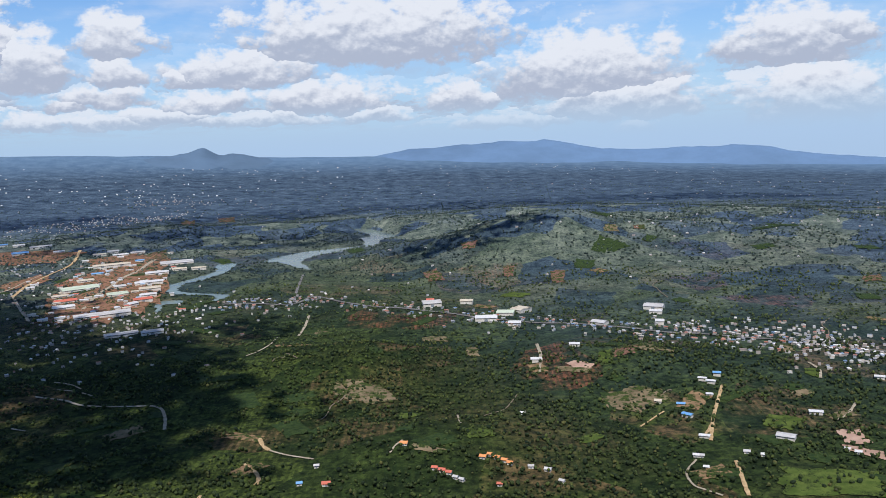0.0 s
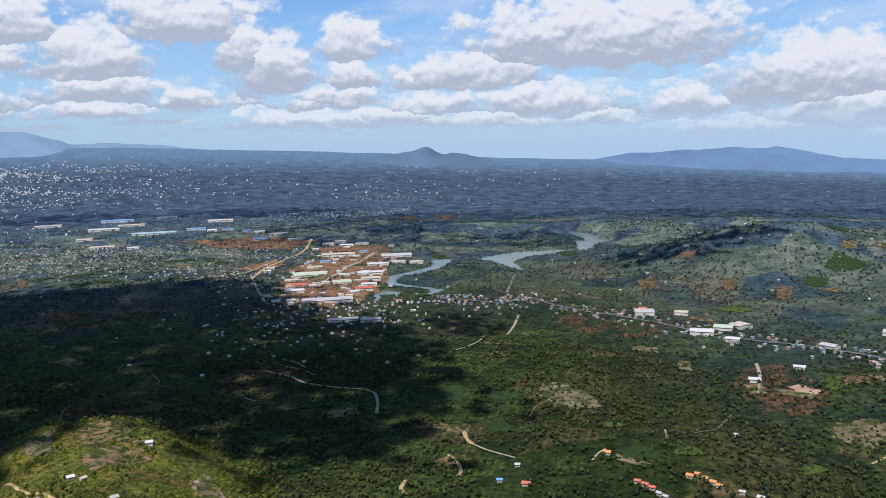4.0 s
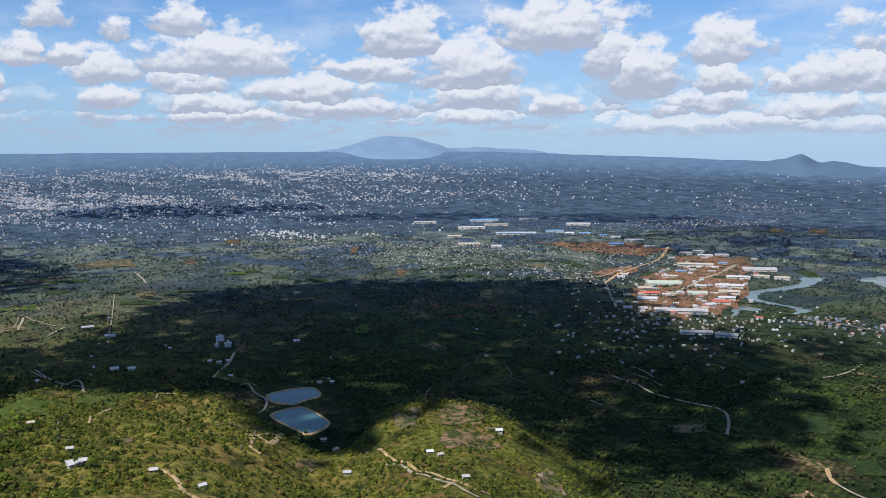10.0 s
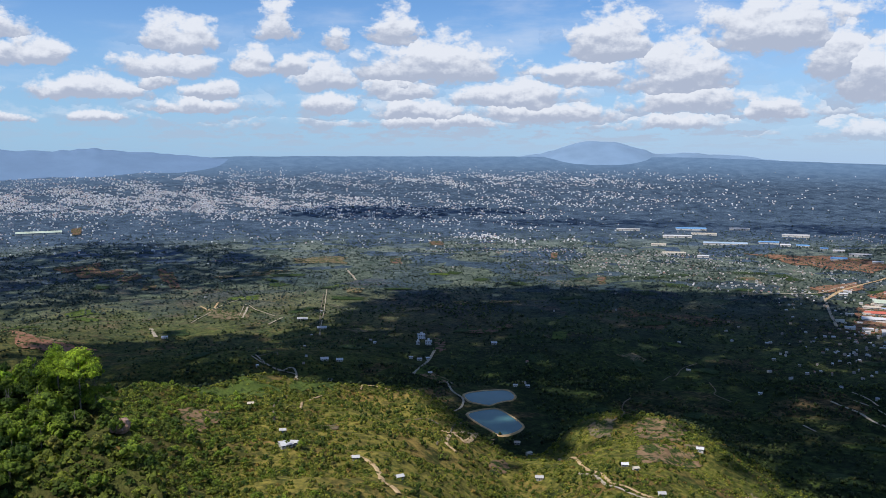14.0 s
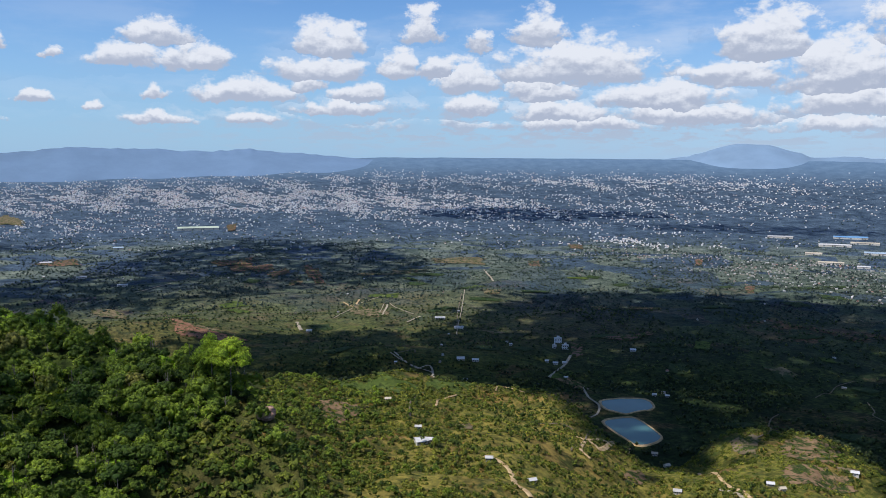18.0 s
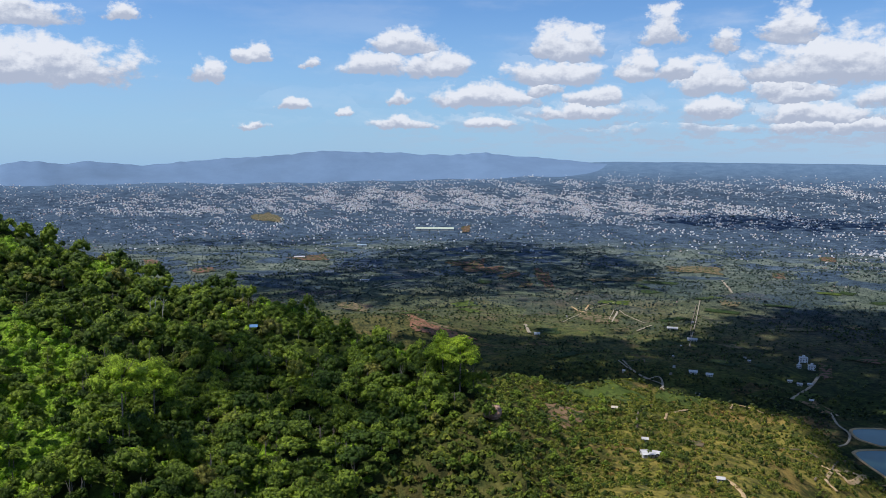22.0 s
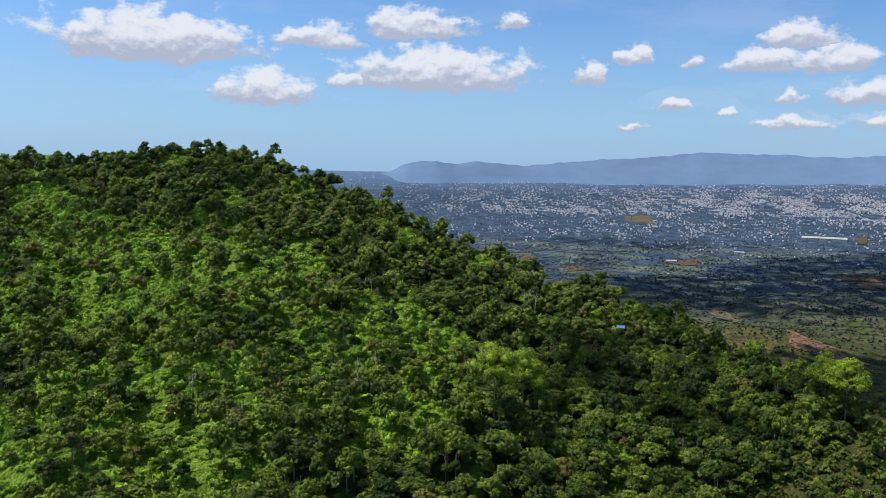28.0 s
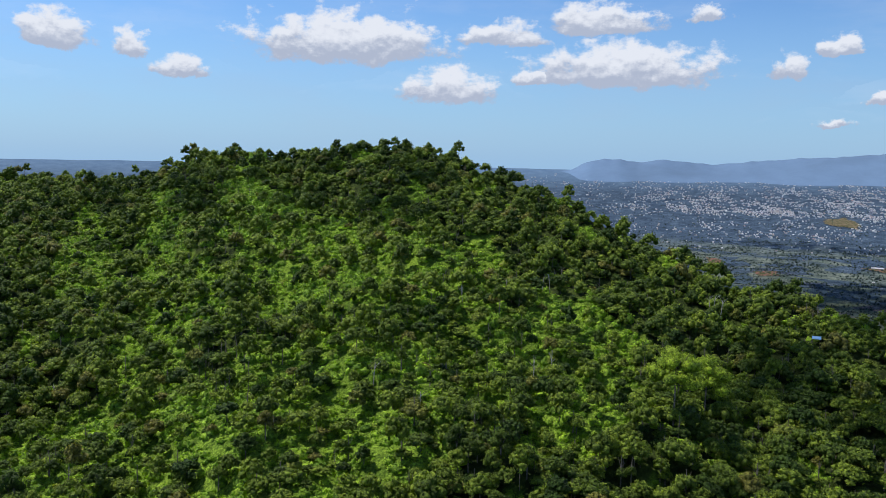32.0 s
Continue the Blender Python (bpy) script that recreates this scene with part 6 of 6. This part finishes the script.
farmhouse(-6.78, -23.00, 0.54, 6, "white", -20)
farmhouse(-7.75, -23.70, 0.46, 6, "grey", -30)
farmhouse(-20.18, -21.30, 0.46, 6, "grey", 0)
farmhouse(-21.24, -21.35, 0.31, 5, "white", 0)
farmhouse(-5.11, -19.28, 0.35, 5, "white", 0)
farmhouse(-14.43, -18.52, 0.54, 6, "cream", -10)
farmhouse(-26.25, -20.60, 0.31, 5, "white", -10)
farmhouse(-26.90, -20.62, 0.46, 5, "white", -10)
farmhouse(60.50, -13.49, 0.62, 9, "white", 5)
farmhouse(48.75, -12.60, 0.46, 8, "white", 0)
farmhouse(57.03, -12.52, 0.19, 6, "white", 0)
farmhouse(53.21, -14.63, 0.31, 6, "white", 0)
farmhouse(54.53, -13.58, 0.31, 7, "white", 0)
farmhouse(53.94, -13.67, 0.39, 7, "grey", 0)
farmhouse(53.35, -13.65, 0.31, 7, "white", 0)
farmhouse(31.15, -15.06, 0.27, 6, "white", 0)
farmhouse(60.63, -11.43, 0.77, 9, "grey", 0)
farmhouse(61.93, -10.73, 0.85, 9, "grey", 0)
farmhouse(65.55, -16.23, 0.46, 5, "cream", 0)
farmhouse(59.46, -13.62, 0.54, 7, "white", 0)
farmhouse(70.93, -11.52, 0.46, 7, "white", 0)
block(53.80, -12.23, 0.62, 9, 3)
block(53.30, -12.66, 0.54, 8, 2)
block(54.04, -12.61, 0.27, 6, 2)
block(81.78, -2.73, 0.27, 40, 9)
block(68.84, -3.27, 0.31, 26, 6)
block(76.66, -3.06, 0.31, 22, 5)
block(68.56, -3.15, 0.35, 20, 5)
block(84.93, -3.14, 0.27, 22, 5)
block(79.53, -3.98, 0.31, 18, 5)
block(71.36, -2.69, 0.31, 22, 6)
block(69.36, -3.39, 0.35, 22, 5)
block(65.54, -4.02, 0.35, 20, 5)
block(87.80, -3.07, 0.27, 20, 5)
dead_tree(108.30, -15.67, 2.31, 1)
dead_tree(116.06, -17.60, 1.35, 2)
dead_tree(96.12, -10.57, 1.73, 3)
dead_tree(110.29, -9.69, 1.16, 4)
dead_tree(96.66, -10.49, 1.73, 5)
dead_tree(107.16, -15.05, 2.12, 6)
dead_tree(140.06, -15.80, 0.96, 7)
dead_tree(97.38, -19.84, 1.16, 8)
dead_tree(108.14, -15.28, 1.93, 9)
dead_tree(119.44, -15.94, 1.93, 10)
dead_tree(113.28, -10.17, 1.35, 11)
dead_tree(107.87, -9.22, 1.16, 12)
dead_tree(96.94, -10.28, 1.35, 13)
dead_tree(107.40, -9.13, 1.16, 14)
bright_tree(98.78, -17.88, 4.24, 0)
bright_tree(96.80, -17.31, 3.47, 1)
bright_tree(76.2, -15.9, 3.0, 2)
bright_tree(77.42, -15.21, 2.70, 3)
boulder(73.87, -17.13, 1.39)
tarp(90.31, -12.03)

plot(PINKSOIL, [(39.34, -17.88), (38.30, -17.14), (36.97, -17.11), (35.57, -17.86), (35.87, -18.49), (38.82, -18.43)], 0.5)
plot(PINKSOIL, [(39.06, -19.28), (37.42, -18.67), (35.40, -19.24), (34.62, -19.95), (37.05, -19.87), (38.60, -20.05)], 0.5)
plot(TAN, [(42.40, -17.90), (41.65, -17.56), (40.56, -17.83), (40.75, -18.50), (42.02, -18.52)], 0.6)
plot(PINK, [(32.25, -21.62), (31.53, -21.33), (30.62, -21.94), (30.19, -22.84), (31.49, -23.17), (31.93, -22.51)], 0.5)
plot(PINKSOIL, [(49.10, -20.36), (48.10, -20.20), (47.59, -20.84), (48.43, -21.32), (49.10, -20.99)], 0.5)
plot(TAN, [(80.27, -10.44), (79.23, -10.48), (76.42, -11.43), (76.23, -11.78), (78.68, -11.42)], 0.5)
plot(TAN, [(84.79, -9.48), (83.59, -9.45), (82.77, -9.80), (83.87, -9.90)], 0.5)
plot(TAN, [(68.47, -9.95), (66.94, -10.01), (65.57, -10.39), (66.15, -10.62), (67.84, -10.39)], 0.5)
plot(MEADOW, [(70.91, -14.52), (66.16, -14.55), (63.34, -15.47), (66.16, -15.87), (69.32, -15.42)], 0.5)
plot(PINKSOIL, [(70.94, -16.40), (68.47, -15.88), (66.88, -16.64), (68.49, -17.56), (70.55, -17.27)], 0.5)
plot(TAN, [(8.28, -16.80), (7.02, -16.43), (5.10, -17.05), (3.48, -18.00), (5.55, -18.19), (7.47, -17.69)], 0.5)
plot(TAN, [(-11.55, -18.08), (-12.92, -17.47), (-14.62, -17.68), (-15.29, -18.30), (-13.28, -18.72)], 0.5)
plot(PINK, [(-8.23, -16.03), (-8.89, -15.82), (-10.31, -16.11), (-9.78, -16.43), (-8.78, -16.36)], 0.5)
track("farm_track", PALE, 3, [(42.81, -20.90), (40.94, -21.57), (38.98, -22.08), (37.40, -22.63), (36.25, -23.13)])
track("farm_track", DIRT, 2.5, [(58.07, -15.71), (57.67, -15.33), (55.34, -15.73)])
track("farm_track", PALE, 3, [(65.37, -13.11), (64.58, -13.60), (63.34, -14.15), (62.48, -14.41), (62.56, -14.71)])
track("dirt_road", PALE, 2.6, [(60.81, -11.84), (60.52, -10.51), (60.24, -8.80)])
track("farm_track", PALE, 2.6, [(69.23, -10.65), (67.29, -9.66), (65.69, -9.22)])
track("farm_track", PALE, 2.6, [(66.17, -10.53), (65.67, -9.70), (64.76, -10.10), (63.69, -10.48)])
farmhouse(63.39, -19.01, 0.8, 5, "grey", 15)

# village houses along the main road, one prototype for each size, then copies
VILLAGE = [(-28.3, -14.5), (-24.5, -14.3), (-21.1, -14.1), (-17.6, -14.0), (-13.9, -13.8), (-10.5, -13.5), (-6.7, -13.3), (-3.5, -13.0), (-0.4, -12.5), (3.5, -11.9), (6.6, -11.4), (8.8, -10.8), (10.4, -11.2), (13.0, -10.9), (15.1, -10.8)]


def build_village():
    rs = np.random.RandomState(77)
    protos = []
    for w, d, h in ((4.8, 4, 2.3), (6.2, 4.4, 2.4), (4, 4.6, 3.4), (7, 4.6, 2.5), (4.4, 4.4, 3.6), (5.4, 4, 2.3)):
        t = thing("house", (0, 0, 0), "village house with a weathered sheet roof beside the road", "house", "village houses")
        w, d, h = w * 0.64, d * 0.64, h * 0.85
        house_parts(t, w, d, h, ROOFS, WALLS, d * 0.2)
        protos.append(t)
    line = np.array([tuple(hit(a, e)) for a, e in VILLAGE])[:, :2]
    q = dense_xy(line, 30)
    d = np.gradient(q, axis=0)
    nrm = np.stack([-d[:, 1], d[:, 0]], -1) / np.linalg.norm(d, axis=1)[:, None]
    used, put = set(), 0
    for k in range(1200):
        i = rs.randint(len(q))
        off = rs.choice((-1, 1)) * (7 + abs(rs.normal(0, 1)) * 17)
        x, y = q[i] + nrm[i] * off + rs.normal(0, 4, 2)
        c = (int(x // 6.5), int(y // 6.5))
        if c in used or lake_gap(np.array([x]), np.array([y]))[0] < 1.3:
            continue
        used.add(c)
        m = pose(x, y, gz(x, y), 0, 0, math.degrees(math.atan2(d[i, 1], d[i, 0])) + rs.choice((0, 90, 180)) + rs.normal(0, 6))
        if put < 6:
            protos[put].matrix_basis = m
        else:
            copy_thing(protos[rs.randint(6)], m)
        put += 1
        if put >= 295:
            break


build_village()


def build_town():
    """The town on the plain and hamlets and farms about it: walls and pitched or flat roofs, joined."""
    rs = np.random.RandomState(5)

    def roofs(name, label, pts, size, tall, mat_wall, mat_roof):
        n = len(pts)
        w, d = rs.uniform(*size, n), rs.uniform(*size, n) * 0.8
        h = tall[0] + rs.gamma(2.0, (tall[1] - tall[0]) / 3, n)
        rise = np.where(rs.uniform(0, 1, n) < 0.6, d * 0.22, 0.4)
        a = np.radians(pts[:, 3]) + rs.choice((0.2, 1.77), n) + rs.normal(0, 0.2, n)
        cs = np.array([(-.5, -.5), (.5, -.5), (.5, .5), (-.5, .5)])
        V = np.zeros((n, 14, 3))
        for k in range(4):
            px, py = cs[k, 0] * w, cs[k, 1] * d
            for lev, (zz, grow) in enumerate(((np.full(n, -3.0), 1.0), (h, 1.0), (h + 0.05, 1.08))):
                V[:, lev * 4 + k, 0] = (px * np.cos(a) - py * np.sin(a)) * grow
                V[:, lev * 4 + k, 1] = (px * np.sin(a) + py * np.cos(a)) * grow
                V[:, lev * 4 + k, 2] = zz
        for k, sx in ((12, -0.42), (13, 0.42)):
            V[:, k, 0], V[:, k, 1], V[:, k, 2] = sx * w * np.cos(a), sx * w * np.sin(a), h + rise
        V += pts[:, None, :3]
        tris = np.array([(0, 1, 5), (0, 5, 4), (1, 2, 6), (1, 6, 5), (2, 3, 7), (2, 7, 6), (3, 0, 4), (3, 4, 7), (8, 9, 13), (8, 13, 12), (10, 11, 12), (10, 12, 13), (9, 10, 13), (11, 8, 12)])
        F = (tris[None] + (np.arange(n) * 14)[:, None, None]).reshape(-1, 3)
        idx = np.tile([0] * 8 + [1] * 6, n)
        tint = np.repeat(rs.uniform(0, 1, n), 14)
        tagged(new(name, mesh_from(name, V.reshape(-1, 3), F, [mat_wall, mat_roof], idx, tint=tint)), label, "houses", kind="stuff")

    far = spread(240000, 6, 118, 2000, 4600, lambda x, y, z, az, r, el: (RS.uniform(0, 1, len(x)) < town_mask(x, y)) & (el > -6.6), 6.0)
    dense_part = far[:, 4] < 3300
    roofs("town_houses", "dense white and grey town of low houses on the plain", far[dense_part], (2.6, 6.6), (1.8, 3.2), TOWN_WALL, TOWN_ROOF)
    roofs("outer_town_houses", "far quarters of the white town on the plain", far[~dense_part], (2.8, 7.0), (1.8, 3.2), TOWN_WALL, TOWN_ROOF)
    hamlet = spread(14000, -32, 112, 900, 4450, lambda x, y, z, az, r, el: (RS.uniform(0, 1, len(x)) < np.clip(wave(x, y, 330, 51) + 0.6 * wave(x, y, 900, 52) - 0.35, 0.04, 0.9) * 0.34) & (lake_gap(x, y) > 1.4), 11)
    roofs("scattered_houses", "pale roofs of scattered farms and hamlets", hamlet, (2.4, 5.0), (1.6, 2.2), HAMLET_WALL, HAMLET_ROOF)
    strip = []
    for a0, e0, a1, e1, n, jit in ((44.0, -6.8, 26.5, -9.0, 300, 70), (40.0, -6.2, 25.0, -7.6, 200, 70), (26.5, -11.0, 15.5, -11.4, 150, 60), (52, -6.0, 38, -6.6, 220, 80), (29, -12.5, 20, -13.0, 70, 80), (-29, -14.2, -16, -13.6, 170, 34), (-29, -15.0, -21, -14.6, 80, 30), (27.5, -5.0, 17, -4.7, 240, 80), (16, -4.0, 20, -3.6, 90, 70), (-8, -6.6, -26, -6.2, 80, 160)):
        p, q = np.array(hit(a0, e0)), np.array(hit(a1, e1))
        f = rs.uniform(0, 1, n)[:, None]
        s = p + (q - p) * f + rs.normal(0, 1, (n, 3)) * jit
        s[:, 2] = ground_z(s[:, 0], s[:, 1])
        keep = lake_gap(s[:, 0], s[:, 1]) > 1.3
        strip.append(np.concatenate([s, np.degrees(np.arctan2(-s[:, :1], s[:, 1:2]))], 1)[keep])
    roofs("roadside_houses", "rows of pale roadside houses and workshops", np.concatenate(strip), (2.4, 5.0), (1.6, 2.2), HAMLET_WALL, HAMLET_ROOF)


build_town()


def build_workshops():
    """Small sheds and workshops crowded along the lanes of the industrial estate."""
    rs = np.random.RandomState(9)
    protos = []
    for w, d, h, roof in ((9, 6, 3.0, "white"), (12, 7, 3.2, "cream"), (7, 6, 2.8, "grey"), (14, 8, 3.4, "white"), (10, 6, 3.0, "red"), (8, 7, 3.0, "bluegrey")):
        t = thing("workshop", (0, 0, 0), f"small {COLORNAME[roof]}-roofed workshop on bare ground in the estate", "workshop", "workshops of the estate")
        part("wall", gable_walls(w, d, h, d * 0.12), WALL, t)
        part("roof", gable_roof(w, d, h, d * 0.12, 0.4, 0.2), ROOF[roof], t)
        part("door", box(-1.2, 1.2, -d / 2 - 0.08, -d / 2 - 0.01, -0.2, 2.3), DOORS, t)
        protos.append(t)
    put, used = 0, set()
    for k in range(900):
        a, e = rs.uniform(17.6, 26.8), rs.uniform(-10.9, -7.0)
        if abs((a - 22) / 4.6) + abs((e + 9.1) / 2.0) > 1.0 and rs.uniform() < 0.8:
            continue
        p = hit(a, e)
        c = (int(p.x // 17), int(p.y // 17))
        if c in used or lake_gap(np.array([p.x]), np.array([p.y]))[0] < 1.4:
            continue
        used.add(c)
        m = pose(p.x, p.y, p.z + 0.4, 0, 0, a + rs.choice((5, 95, 185)) + rs.normal(0, 4))
        if put < 6:
            protos[put].matrix_basis = m
        else:
            copy_thing(protos[rs.randint(6)], m)
        put += 1
        if put >= 70:
            break


build_workshops()


def build_patchwork():
    """Small plots of many crops between the trees, and winding footpaths."""
    rs = np.random.RandomState(33)
    mats = [MEADOW, PINKSOIL, TAN] + [DARKCROP] * 7
    used = 0
    while used < 150:
        a, r = rs.uniform(-30, 80), rs.uniform(600, 1900)
        if r < np.interp(a, BENCH[:, 0], BENCH[:, 1]) + 40 or lake_gap(*[np.array([v]) for v in polar(a, r)])[0] < 2:
            continue
        if 44 < a < 54 and 700 < r < 950:
            continue
        w, d, t = rs.uniform(7, 19) * (0.5 + r / 1300), rs.uniform(5, 12) * (0.5 + r / 1300), rs.uniform(0, 3)
        c = polar(a, r)
        pts = [c + np.array((x * w * math.cos(t) - y * d * math.sin(t), x * w * math.sin(t) + y * d * math.cos(t))) for x, y in ((-1, -1), (1, -rs.uniform(0.7, 1.1)), (rs.uniform(0.8, 1.1), 1), (-1, rs.uniform(0.7, 1)))]
        lay(mats[rs.randint(len(mats))], np.array(pts), 0.5)
        used += 1
    for k in range(16):
        a, e = rs.uniform(-28, 70), rs.uniform(-20, -9)
        line, da, de = [], rs.uniform(-1, 1), rs.uniform(-0.5, 0.5)
        for j in range(5):
            line.append((a, e))
            a, e = a + da + rs.normal(0, 0.35), e + de + rs.normal(0, 0.15)
        if max(q[1] for q in line) < -7:
            track("farm_track", FOOTPATH, 2.2, line)


build_patchwork()
